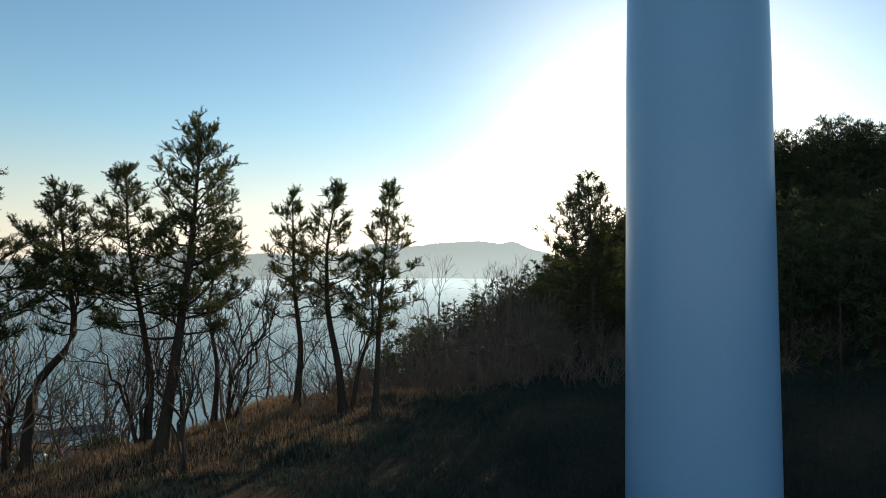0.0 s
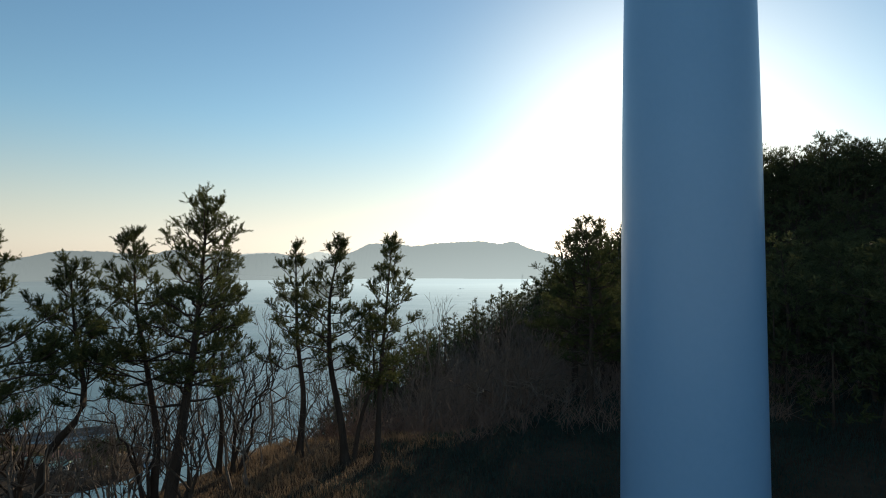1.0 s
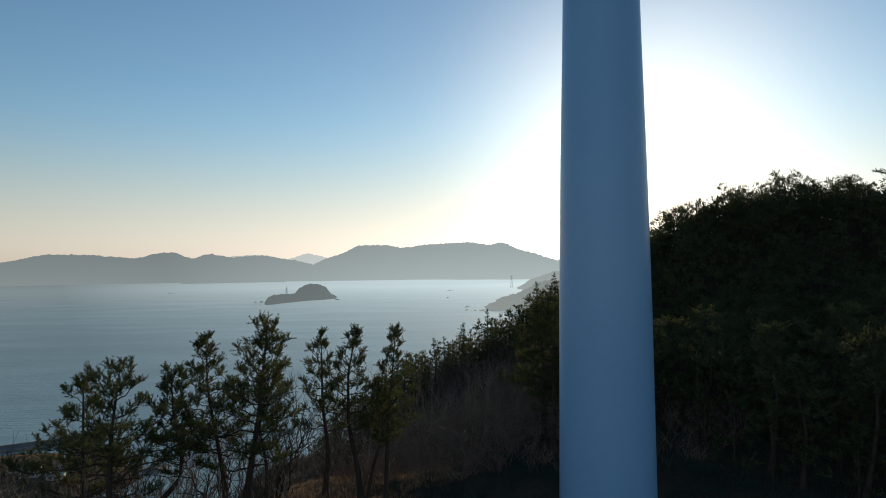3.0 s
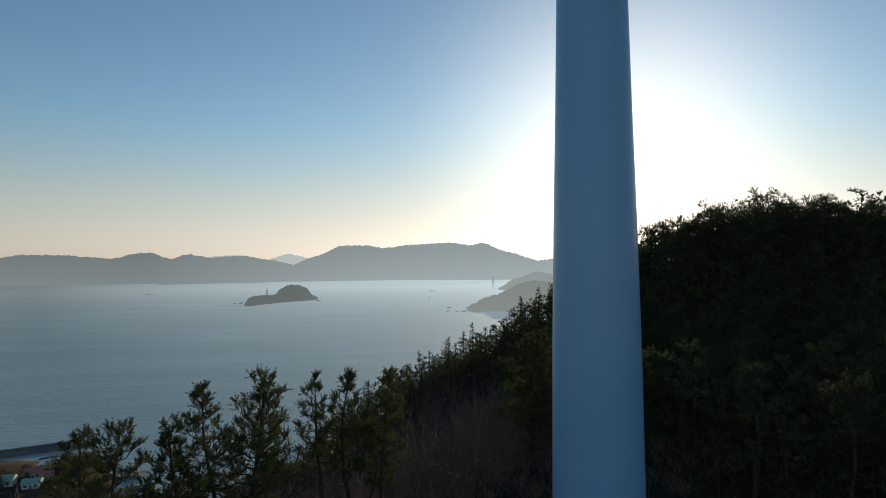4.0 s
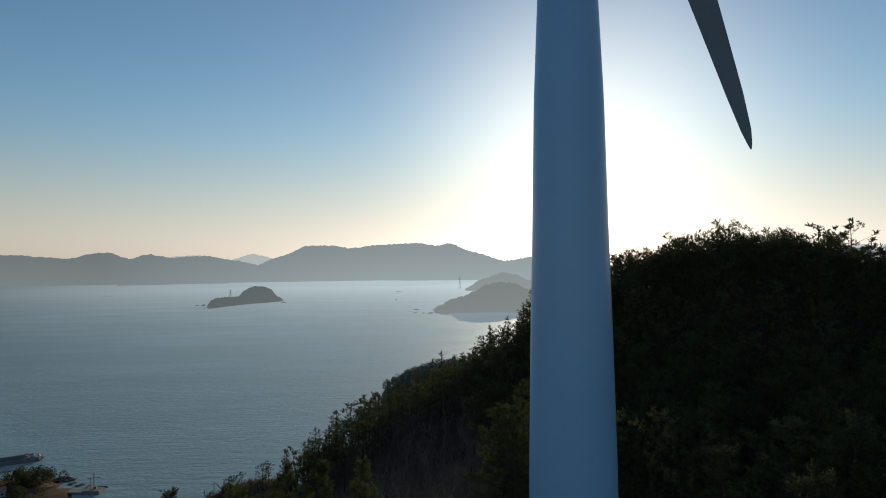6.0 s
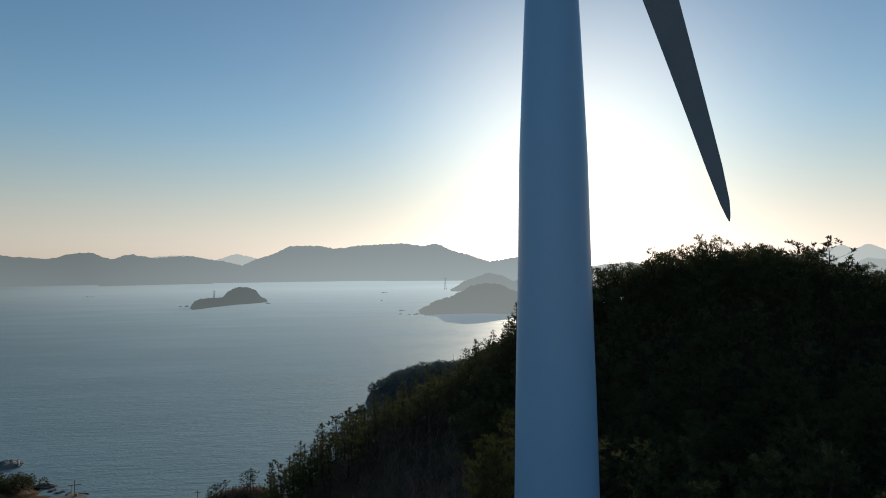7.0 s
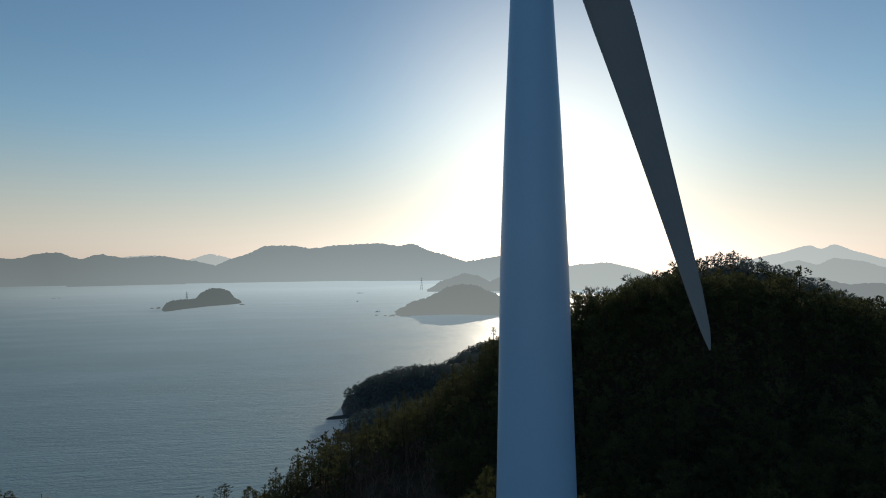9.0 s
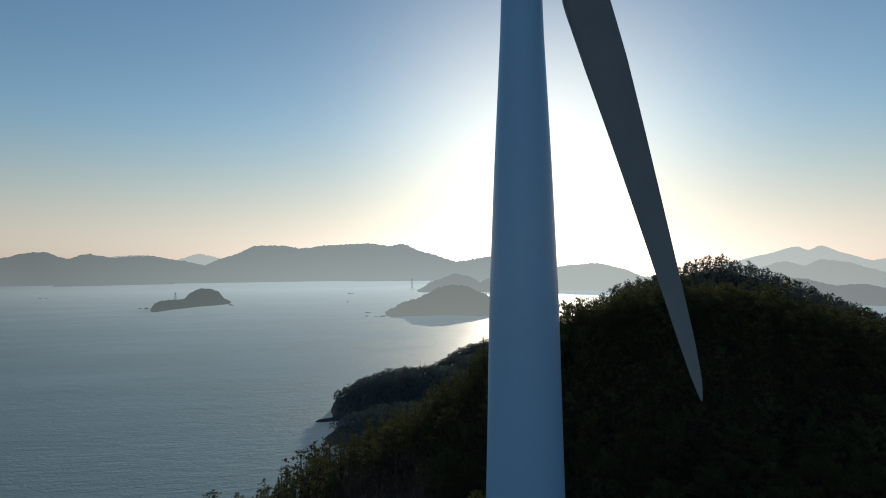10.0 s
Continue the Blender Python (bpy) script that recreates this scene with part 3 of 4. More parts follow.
ROW = "pines along the edge of the slope"
pine_tree("tall dark green pine, the highest of the row", (-10.2, 24.9), (-8.55, 24.1, 10.95), 11, 0.23, 0.40, 2.5, 41, ((0.3, 0.55, -0.1), (0.6, 1.15, -0.5)), group=ROW)
pine_tree("dark pine with a sharply bent lower trunk", (-14.0, 23.7), (-12.9, 23.6, 8.8), 12, 0.19, 0.55, 1.7, 24, ((0.2, 0.1, 0), (0.36, 0.45, -0.2), (0.43, 1.3, -0.2), (0.52, 1.75, -0.2), (0.66, 1.45, -0.1), (0.82, 1.15, 0)), group=ROW)
pine_tree("broad pine with level spreading limbs", (-14.3, 20.2), (-13.86, 20.5, 9.68), 13, 0.2, 0.45, 2.6, 26, ((0.4, 0.15, 0), (0.7, 0.1, 0.2)), group=ROW, lift=0.05)
pine_tree("slender pine with a long bare lower trunk", (-11.6, 27.0), (-12.4, 27.1, 10.06), 14, 0.17, 0.45, 1.9, 31, ((0.25, 0.25, 0), (0.5, -0.2, 0), (0.75, -0.7, 0)), group=ROW)
pine_tree("slim dark pine with a thin open crown", (-6.8, 31.6), (-7.0, 31.7, 9.73), 15, 0.17, 0.42, 1.45, 26, ((0.3, 0.25, 0), (0.55, -0.1, 0)), group=ROW)
pine_tree("slim pine with a curved trunk and open crown", (-4.5, 30.4), (-4.8, 30.9, 9.98), 16, 0.19, 0.45, 1.35, 29, ((0.2, -0.2, 0.1), (0.45, -0.75, 0.2), (0.75, -0.8, 0.3)), group=ROW)
pine_tree("straight slender pine with layered limbs", (-3.1, 30.2), (-2.45, 31.0, 10.03), 17, 0.15, 0.36, 1.5, 32, ((0.4, 0.15, 0.3),), group=ROW)
pine_tree("small crooked pine between taller ones", (-4.2, 30.7), (-3.4, 31.4, 6.4), 18, 0.12, 0.5, 1.2, 15, ((0.3, 0.3, 0.1), (0.6, 0.95, 0.3)), group=ROW)
pine_tree("small dark pine behind the tallest one", (-10.1, 30.3), (-9.6, 30.0, 8.0), 19, 0.13, 0.5, 1.4, 19, ((0.3, 0.2, 0), (0.6, -0.3, 0)), group=ROW)
pine_tree("dark dense pine at the foot of the hill", (8.9, 42.0), (8.3, 40.4, 10.62), 20, 0.2, 0.3, 2.4, 37, ((0.5, 0.1, -0.5),), group=ROW)
pine_tree("bushy sunlit pine beside the tower", (8.6, 37.5), (8.3, 36.9, 11.2), 21, 0.22, 0.28, 2.7, 40, ((0.5, 0.1, -0.3),), group=ROW)
pine_tree("dark pine on the rising slope", (11.5, 44.5), (11.3, 44.3, 11.6), 22, 0.2, 0.25, 1.8, 31, group=ROW)
pine_tree("dark pine at the edge of the row", (-17.5, 24.0), (-17.2, 24.2, 8.6), 23, 0.18, 0.42, 2.0, 24, ((0.5, 0.4, 0),), group=ROW)

# forest pines: a few shapes, many trees
SHAPES, LIGHT = [], []
for k in range(6):
    rng = np.random.default_rng(40 + k)
    h = (8.5, 7.6, 9.0, 8.0, 7.2, 8.6)[k]
    stem = [(0, 0, 0), (rng.normal(0, 0.3), rng.normal(0, 0.3), h * 0.5), (rng.normal(0, 0.4), rng.normal(0, 0.4), h)]
    wood, crown = pine_parts(rng, stem, 0.17, 0.2, (2.7, 2.4, 2.3, 2.8, 2.5, 2.5)[k], 26, 9, 0.24, 0.06, 0.2, 0.5, 1.6, 3, 0.5, 5, False)
    SHAPES.append((wood.mesh("trunk", True), crown.mesh("crown")))
    wood, crown = pine_parts(rng, stem, 0.17, 0.25, (2.9, 2.6, 2.5, 3.0, 2.7, 2.6)[k], 13, 5, 0.32, 0.13, 0.2, 0.62, 0.7, 3, 0.55, 4, False)
    LIGHT.append((wood, crown, wood.mesh("trunk", True), crown.mesh("crown")))


def padded_pine(rng, h):
    """A ridge pine: leaning stem, forked limbs and a rounded crown of separate needle pads with upright tips."""
    wood, crown = Geo(), Geo()
    lean = rng.normal(0, 0.35, 2)
    stem = bow((0, 0, 0), (lean[0], lean[1], h * 0.93), rng, 0.12, 7)
    wood.tube(stem, np.linspace(0.16, 0.04, 7), 5)
    for k in range(13):
        q = 0.34 + 0.62 * (k + rng.uniform(0.2, 0.8)) / 13
        reach = 2.5 * math.sqrt(max(0.05, 1 - ((q - 0.45) / 0.62) ** 2)) * rng.uniform(0.45, 1.1)
        a = k * 2.4 + rng.normal(0, 0.4)
        root = np.array([np.interp(q * 0.85, np.linspace(0, 0.93, 7), stem[:, j]) for j in range(3)])
        c = np.array([stem[3, 0] + reach * math.cos(a), stem[3, 1] + reach * math.sin(a), h * q])
        wood.tube(bow(root, c, rng, 0.08, 4), [0.05, 0.04, 0.03, 0.02], 3)
        n = 26
        d = rng.normal(0, 1, (n, 3))
        d /= np.linalg.norm(d, axis=1)[:, None]
        size = rng.uniform(0.7, 1.1)
        at = c + d * np.array([size, size, 0.42 * size]) * rng.uniform(0.5, 1.05, n)[:, None]
        tufts(crown, rng, at, d * 0.5 + np.array([0, 0, 0.7]), 6, 0.34, 0.06, 1.1)
        tufts(crown, rng, c + np.array([0, 0, 0.45]) + rng.normal(0, 0.4, (5, 3)) * np.array([1, 1, 0.3]), np.array([[0, 0, 1.0]] * 5), 7, 0.48, 0.06, 2.2)
    return wood, crown


def pointed_pine(rng, h):
    """A slope pine: straight stem and a cone of uneven needle tiers up to a sharp leader."""
    wood, crown = Geo(), Geo()
    stem = bow((0, 0, 0), (rng.normal(0, 0.15), rng.normal(0, 0.15), h), rng, 0.05, 5)
    wood.tube(stem, np.linspace(0.16, 0.03, 5), 5)
    for k in range(12):
        q = 0.1 + 0.86 * k / 11
        for i in range(5 if k < 9 else 3):
            a = k * 1.1 + i * 1.2566 + rng.normal(0, 0.25)
            L = max(0.25, h * 0.27 * (1.04 - q) ** 0.85 * rng.uniform(0.55, 1.15))
            n = max(3, int(6 * L))
            u = rng.uniform(0.25, 1.0, n)
            c = np.stack([L * u * math.cos(a), L * u * math.sin(a), h * q + 0.28 * L * u * u], -1) + rng.normal(0, 0.12, (n, 3))
            tufts(crown, rng, c, np.array([[math.cos(a), math.sin(a), 0.8]] * n), 6, 0.36, 0.06, 1.0)
    tufts(crown, rng, stem[[4, 4, 4]], np.array([[0, 0, 1.0]] * 3), 7, 0.5, 0.05, 2.4)
    return wood, crown


MEDIUM = [padded_pine(np.random.default_rng(140 + k), (8.4, 7.8, 8.8, 8.0, 7.4, 8.2)[k]) for k in range(6)]
POINTED = [pointed_pine(np.random.default_rng(160 + k), (8.6, 7.8, 9.2, 8.2, 7.2, 8.8)[k]) for k in range(6)]


def scatter(rng, x0, x1, y0, y1, step):
    """Jittered grid places with the height of the ground there, as rows of x, y, z."""
    x, y = [a.ravel() for a in np.meshgrid(np.arange(x0, x1, step), np.arange(y0, y1, step), indexing="ij")]
    x = x + rng.uniform(-0.45, 0.45, len(x)) * step
    y = y + rng.uniform(-0.45, 0.45, len(y)) * step
    return np.stack([x, y, ground_z(x, y)], -1)


def wooded(x, y):
    """Where the pine wood grows: the hill and the lower slope, not the shelf round the tower."""
    s = float(edge_x(y)) - x
    return (y > 44 and s < (-9 if y > 84 else -15)) or (x > 15 + 0.25 * max(44 - y, 0) and y > 20) or (y > 92 and s < (24 if y < 125 else 50))


rng = np.random.default_rng(77)
spots = [p for p in scatter(rng, -75, 150, 20, 215, 3.7) if wooded(p[0], p[1]) and p[2] > -88]
spots.sort(key=lambda p: math.hypot(p[0] - 5, p[1] - 40))
near, rest = spots[:290], [p for p in spots[290:] if p[1] < (120 if p[0] > 40 else 132)]
for i, (x, y, z) in enumerate(near):
    k = int(rng.integers(len(SHAPES)))
    tree = new("hill_pine")
    tree.location = (x, y, z - 0.15)
    f = rng.uniform(0.68, 1.0)
    tree.scale = (f * rng.uniform(1.05, 1.3), f * rng.uniform(1.05, 1.3), f)
    tree.rotation_euler = (rng.normal(0, 0.04), rng.normal(0, 0.04), rng.uniform(0, 6.28))
    tagged(tree, "dark evergreen pine in the wood on the hillside", "tree", "pines of the hillside wood")
    for nm, me, mat in zip(("trunk", "crown"), SHAPES[k] if i < 130 else LIGHT[k][2:], (BARK, WOODS)):
        part(nm, me, mat, tree)


def wood_mass(name, label, places, rng, tall, count, size, blade, mat, wide=1.0, thin=0.3):
    """Farther trees of a wood, too many to count: a stem and a ragged crown of leaf clumps each, in one mesh."""
    g, st = Geo(), Geo()
    for x, y, z in places:
        h = tall * rng.uniform(0.65, 1.15)
        w = h * rng.uniform(0.22, 0.32) * wide
        st.tube([(x, y, z - 0.3), (x, y, z + h * 0.8)], [0.14 * h / 8, 0.04 * h / 8], 4)
        q = rng.uniform(0.02, 1, count) ** 0.85
        q = np.clip((np.round(q * 8) + rng.normal(0, 0.22, count)) / 8, 0.02, 1.02)
        a = rng.uniform(0, 6.28, count)
        r = w * np.maximum(1.05 - q ** 2.2, 0) ** 0.6 * rng.uniform(0.35, 1.1, count)
        c = np.stack([x + r * np.cos(a), y + r * np.sin(a), z + h * (0.06 + 0.94 * q)], -1)
        d = np.stack([np.cos(a), np.sin(a), np.full(count, 0.7)], -1)
        tufts(g, rng, c, d, blade, size, size * thin, 0.8)
    ob = new(name)
    tagged(ob, label, "trees", kind="stuff")
    part("stems", st, BARK, ob)
    part("foliage", g, mat, ob)
    return ob


stems, foliage = Geo(), Geo()
for x, y, z in rest:
    crest, slope = 84 < y < 110 and x > 38, 95 < y < 122 and x <= 38
    wood, crown = (MEDIUM if crest else POINTED if slope else LIGHT)[int(rng.integers(6))][:2]
    a, f = rng.uniform(0, 6.28), rng.choice((0.66, 0.8, 0.9, 1.0)) * rng.uniform(0.92, 1.1)
    wide = 1.1 if slope or crest else 1.32
    turn = np.array([[math.cos(a) * wide, -math.sin(a) * wide, 0], [math.sin(a) * wide, math.cos(a) * wide, 0], [0, 0, 1]]) * f
    stems.join(wood, turn, np.array([x, y, z - 0.15]))
    foliage.join(crown, turn, np.array([x, y, z - 0.15]))
pine_wood = new("pine_wood")
tagged(pine_wood, "dense dark pine wood covering the hill", "trees", kind="stuff")
part("stems", stems, BARK, pine_wood)
part("foliage", foliage, WOODS, pine_wood)
places = [p for p in scatter(rng, 60, 480, 220, 400, 6.5) if p[2] > -70]
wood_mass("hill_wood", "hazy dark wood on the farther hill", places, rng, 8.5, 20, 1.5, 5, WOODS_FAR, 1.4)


def headland_z(x, y):
    """Wooded points below the hill: a steep nose over the water, a smaller one before it, a saddle and a dome behind."""
    x, y = np.asarray(x, float), np.asarray(y, float)

    def mound(cx, cy, rx, ry, turn, tall, power):
        c, k = math.cos(radians(turn)), math.sin(radians(turn))
        u, v = ((x - cx) * c + (y - cy) * k) / rx, (-(x - cx) * k + (y - cy) * c) / ry
        r = 1 - u * u - v * v + 0.09 * ripple(x, y, 46, 0.8) + 0.05 * ripple(x, y, 17, 1.9)
        return np.where(r > 0, SEA - 1 + tall * np.maximum(r, 0) ** power, SEA - 1 - 12 * np.minimum(np.maximum(-r, 0), 1))

    z = np.maximum(mound(108, 600, 88, 56, 20, 29, 0.55), mound(80, 500, 64, 40, 6, 17, 0.6))
    z = np.maximum(z, mound(190, 682, 78, 60, 40, 26, 0.7))
    z = np.maximum(z, mound(288, 775, 122, 66, 12, 35, 0.6))
    z = np.maximum(z, mound(24, 557, 17, 6, 8, 3.4, 0.7))
    return z + np.where(z > SEA, 0.7, 0.2) * ripple(x, y, 12, 0.3)


headland = part("headland", grid_mesh("headland", np.arange(-10, 420, 3.0), np.arange(445, 860, 3.0), headland_z), ROCK)
tagged(headland, "steep wooded rocky headland at the foot of the hill", "headland", kind="structure")
places = [(x, y, float(headland_z(x, y))) for x, y, _ in scatter(rng, -5, 400, 450, 850, 4.6)]
places = [p for p in places if p[2] > SEA + 4.5 and not math.hypot((p[0] - 150) / 16, (p[1] - 668) / 12) < 1 and p[1] < 830 - 0.05 * p[0]]
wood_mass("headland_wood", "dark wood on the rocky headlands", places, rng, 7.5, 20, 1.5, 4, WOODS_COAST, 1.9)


places = [p for p in scatter(rng, 13, 112, 24, 135, 3.1) if wooded(p[0], p[1]) and p[0] > 14]
places += [p for p in scatter(rng, 36, 108, 84, 112, 2.6)] + [p for p in scatter(rng, -14, 36, 100, 118, 3.0) if wooded(p[0], p[1]) and p[0] > 36]
wood_mass("evergreen_undergrowth", "dense dark evergreen undergrowth beneath the hillside pines", places, rng, 5.9, 30, 0.46, 7, WOODS, 1.5, 0.26)


# bare winter trees and scrub
def bare_geo(rng, h, r0, depth, spread, droop=0.0):
    g = Geo()

    def grow(p, d, L, r, k):
        e = p + d * L
        b = bow(p, e, rng, 0.07 * L, 4)
        q = b if k > 1 else b[[0, 3]]
        g.tube(q, np.linspace(r, r * 0.62, len(q)), 5 if k > 2 else 3)
        if k == 0:
            return
        for _ in range(rng.integers(2, 4)):
            nd = d + rng.normal(0, spread, 3) + np.array([0, 0, 0.12])
            nd /= np.linalg.norm(nd)
            grow(b[-1] if rng.random() < 0.7 else b[2], nd, L * rng.uniform(0.55, 0.85), r * 0.6, k - 1)

    for _ in range(rng.integers(1, 4)):
        d = np.array([rng.normal(0, 0.22), rng.normal(0, 0.22), 1.0])
        grow(np.array([rng.normal(0, 0.12), rng.normal(0, 0.12), 0.0]), d / np.linalg.norm(d), h * 0.33, r0, depth)
    return g


BARE = [bare_geo(np.random.default_rng(200 + k), (6.2, 5.2, 6.6, 4.2, 3.4, 5.6)[k], (0.06, 0.05, 0.07, 0.04, 0.03, 0.06)[k], (5, 5, 5, 5, 4, 5)[k], 0.42).mesh("branches") for k in range(6)]
rng = np.random.default_rng(91)
edge = []
while len(edge) < 135:
    x, y = (rng.uniform(-26, 14), rng.uniform(19, 60)) if rng.random() < 0.55 else (rng.uniform(-40, -6), rng.uniform(12, 36))
    s = float(edge_x(y)) - x
    if -12 < s < 9 and math.hypot(x - 7, y - 21) > 9 and not (s < -1.5 and y < 32) and not (s < -6 and y < 35):
        edge.append((x, y))
below = [(rng.uniform(-31, -17), rng.uniform(22, 37)) for _ in range(34)]
tall = [(-0.6, 37.5), (1.3, 39.0), (2.4, 37.6), (3.6, 40.2), (4.6, 38.4), (5.6, 41.0)] + [(rng.uniform(-2, 9), rng.uniform(35, 50)) for _ in range(34)]
for x, y in edge + below + tall:
    k = int(rng.integers(len(BARE)))
    tree = part("bare_tree", BARE[k], TWIG)
    tree.location = (x, y, float(ground_z(x, y)) - 0.08)
    f = rng.uniform(0.7, 1.25)
    if (x, y) in below:
        f = (rng.uniform(1.2, 3.4) - tree.location.z) / max(v.co.z for v in BARE[k].vertices)
    tree.scale = (f, f, f)
    tree.rotation_euler = (0, 0, rng.uniform(0, 6.28))
    tagged(tree, "thin leafless grey-brown winter tree on the slope", "tree", "bare trees on the slope edge")
STOUT = [bare_geo(np.random.default_rng(240 + k), (6.8, 6.2, 7.2)[k], 0.10, 4, 0.42).mesh("branches") for k in range(3)]
for k, (x, y) in enumerate(((-8.6, 22.6), (-11.6, 26.4), (-9.0, 29.4), (-15.6, 25.2))):
    tree = part("bare_tree", STOUT[k % 3], BARK)
    tree.location = (x, y, float(ground_z(x, y)) - 0.1)
    tree.rotation_euler = (0, 0, k * 2.1)
    tree.scale = (0.78, 0.78, 0.78) if k == 0 else (0.95, 0.95, 0.95)
    tagged(tree, "dark stout-limbed leafless tree among the pines", "tree", "bare trees on the slope edge")
thicket = Geo()
THIN = [bare_geo(np.random.default_rng(300 + k), (5.2, 4.4, 3.6, 4.8)[k], 0.05, 4, 0.4) for k in range(4)]
for _ in range(420):
    x, y = rng.uniform(-6, 26), rng.uniform(46, 128)
    s = float(edge_x(y)) - x
    if -13 < s < 6:
        c, a, f = THIN[int(rng.integers(4))], rng.uniform(0, 6.28), rng.uniform(0.7, 1.2)
        turn = np.array([[math.cos(a), -math.sin(a), 0], [math.sin(a), math.cos(a), 0], [0, 0, 1]]) * f
        at = np.array([x, y, float(ground_z(x, y)) - 0.1])
        thicket.join(c, turn, at)
tagged(part("bare_thicket", thicket, TWIG), "thicket of leafless grey-brown trees on the steep slope", "trees", kind="stuff")
brush = Geo()
for _ in range(800):
    x, y = (rng.uniform(-12, 22), rng.uniform(33, 80)) if rng.random() < 0.6 else (rng.uniform(-30, 40), rng.uniform(24, 110))
    s = float(edge_x(y)) - x
    if -30 < s < (1 if y < 60 else 40) and y > 33:
        z = float(ground_z(x, y))
        for _ in range(9):
            d = np.array([rng.normal(0, 0.5), rng.normal(0, 0.5), 1.0]) * rng.uniform(0.6, 1.7)
            p = np.array([x + rng.normal(0, 0.3), y + rng.normal(0, 0.3), z - 0.1])
            b = bow(p, p + d, rng, 0.08, 4)
            brush.tube(b, np.linspace(0.022, 0.008, 4), 3)
            for _ in range(3):
                q = b[rng.integers(1, 4)]
                brush.tube(np.stack([q, q + d * 0.35 + rng.normal(0, 0.25, 3)]), [0.011, 0.005], 3)
tagged(part("scrub", brush, BRIAR), "tangled brown leafless brushwood on the slope", "scrub", kind="stuff")

# dry grass on the shelf
def grass(name, label, count, area, tall, seed, keep, mat, w=0.011):
    rng = np.random.default_rng(seed)
    x = rng.uniform(area[0], area[1], count)
    y = rng.uniform(area[2], area[3], count)
    m = keep(x, y) & (np.clip(0.6 + 0.5 * ripple(x, y, 5, 2.0), 0.3, 1) > rng.uniform(0, 1, count))
    x, y = x[m], y[m]
    z = ground_z(x, y) - 0.03
    n = len(x)
    h = tall * rng.uniform(0.35, 1.2, n) * (0.75 + 0.35 * ripple(x, y, 7, 0.2))
    a = rng.uniform(0, 6.28, n)
    lean = rng.normal(0, 0.28, (n, 2)) * h[:, None]
    p = np.stack([np.cos(a), np.sin(a), np.zeros(n)], -1) * w
    b = np.stack([x, y, z], -1)
    mid = b + np.stack([lean[:, 0] * 0.35, lean[:, 1] * 0.35, h * 0.6], -1)
    tip = b + np.stack([lean[:, 0], lean[:, 1], h], -1)
    v = np.stack([b - p, b + p, mid + p * 0.8, mid - p * 0.8, tip + p * 0.2, tip - p * 0.2], 1)
    i = np.arange(n)[:, None] * 6
    g = Geo()
    g.add(v, np.stack([i + [[0, 1, 2, 3]], i + [[3, 2, 4, 5]]], 1))
    return tagged(part(name, g, mat), label, "grass", kind="stuff")


grass("dry_grass", "dry straw-coloured winter grass on the hilltop", 420000, (-24, 20, 6, 48), 0.42, 5,
      lambda x, y: (np.hypot(x - 7.2, y - 21.3) > 2.4) & (edge_x(y) - x < 3) & (x - edge_x(y) < 6.0 + 2.5 * ripple(x, y, 4, 0.7)), STRAW, 0.009)
grass("undergrowth", "low dark green undergrowth on the hilltop", 300000, (-16, 30, 9, 42), 0.36, 6,
      lambda x, y: (np.hypot(x - 7.2, y - 21.3) > 2.4) & (x - edge_x(y) > 4.2 + 2.5 * ripple(x, y, 4, 0.7)), GREEN, 0.013)


# ---- shore village, far below ----
CONCRETE = mixed("weathered_concrete", (0.11, 0.11, 0.105), (0.24, 0.235, 0.22), 0.2, rough=0.9, bump=0.3, spec=0.2)
PALE = mixed("bleached_concrete", (0.28, 0.275, 0.26), (0.5, 0.49, 0.46), 0.4, rough=0.9, bump=0.3, spec=0.2)
REDROOF = mixed("faded_red_roofing", (0.30, 0.10, 0.07), (0.50, 0.22, 0.16), 0.6, rough=0.8)
GREENROOF = mixed("pale_green_roofing", (0.22, 0.36, 0.28), (0.40, 0.54, 0.42), 0.6, rough=0.7)
RENDER = mixed("off_white_render", (0.50, 0.48, 0.44), (0.70, 0.68, 0.64), 0.5, rough=0.85)
HULL = mixed("white_boat_paint", (0.60, 0.62, 0.62), (0.80, 0.80, 0.78), 0.8, rough=0.4)
YELLOW = mixed("rusty_yellow_steel", (0.14, 0.08, 0.03), (0.32, 0.20, 0.06), 0.8, rough=0.6)
STEEL = mixed("grey_galvanised_steel", (0.20, 0.21, 0.22), (0.34, 0.35, 0.36), 0.8, rough=0.5)
PANE = mixed("dark_window_glass", (0.02, 0.025, 0.03), (0.05, 0.06, 0.07), 0.5, rough=0.1, spec=0.6)
TIMBER = mixed("grey_pole_timber", (0.08, 0.07, 0.06), (0.18, 0.16, 0.14), 1.0, rough=0.9)
SHORE = -109.9


def slab(name, size, at, turn, material, parent=None, bevel=0.05, label=""):
    ob = part(name, box_bm(size, bevel), material, parent, label)
    ob.matrix_local = pose(*at, 0, 0, turn)
    return ob


pier = new("breakwater")
pier.location = (-262, 432, SEA)
pier.rotation_euler = (0, 0, radians(25))
tagged(pier, "long concrete breakwater with a raised sea wall", "breakwater")
slab("deck", (96, 7, 3.2), (0, 0, 0.6), 0, CONCRETE, pier, 0.2)
slab("sea_wall", (96, 1.2, 2.2), (0, 2.9, 3.2), 0, CONCRETE, pier, 0.1)
slab("pier_head", (8, 9, 4.2), (46, 0.4, 1.0), 0, CONCRETE, pier, 0.3)


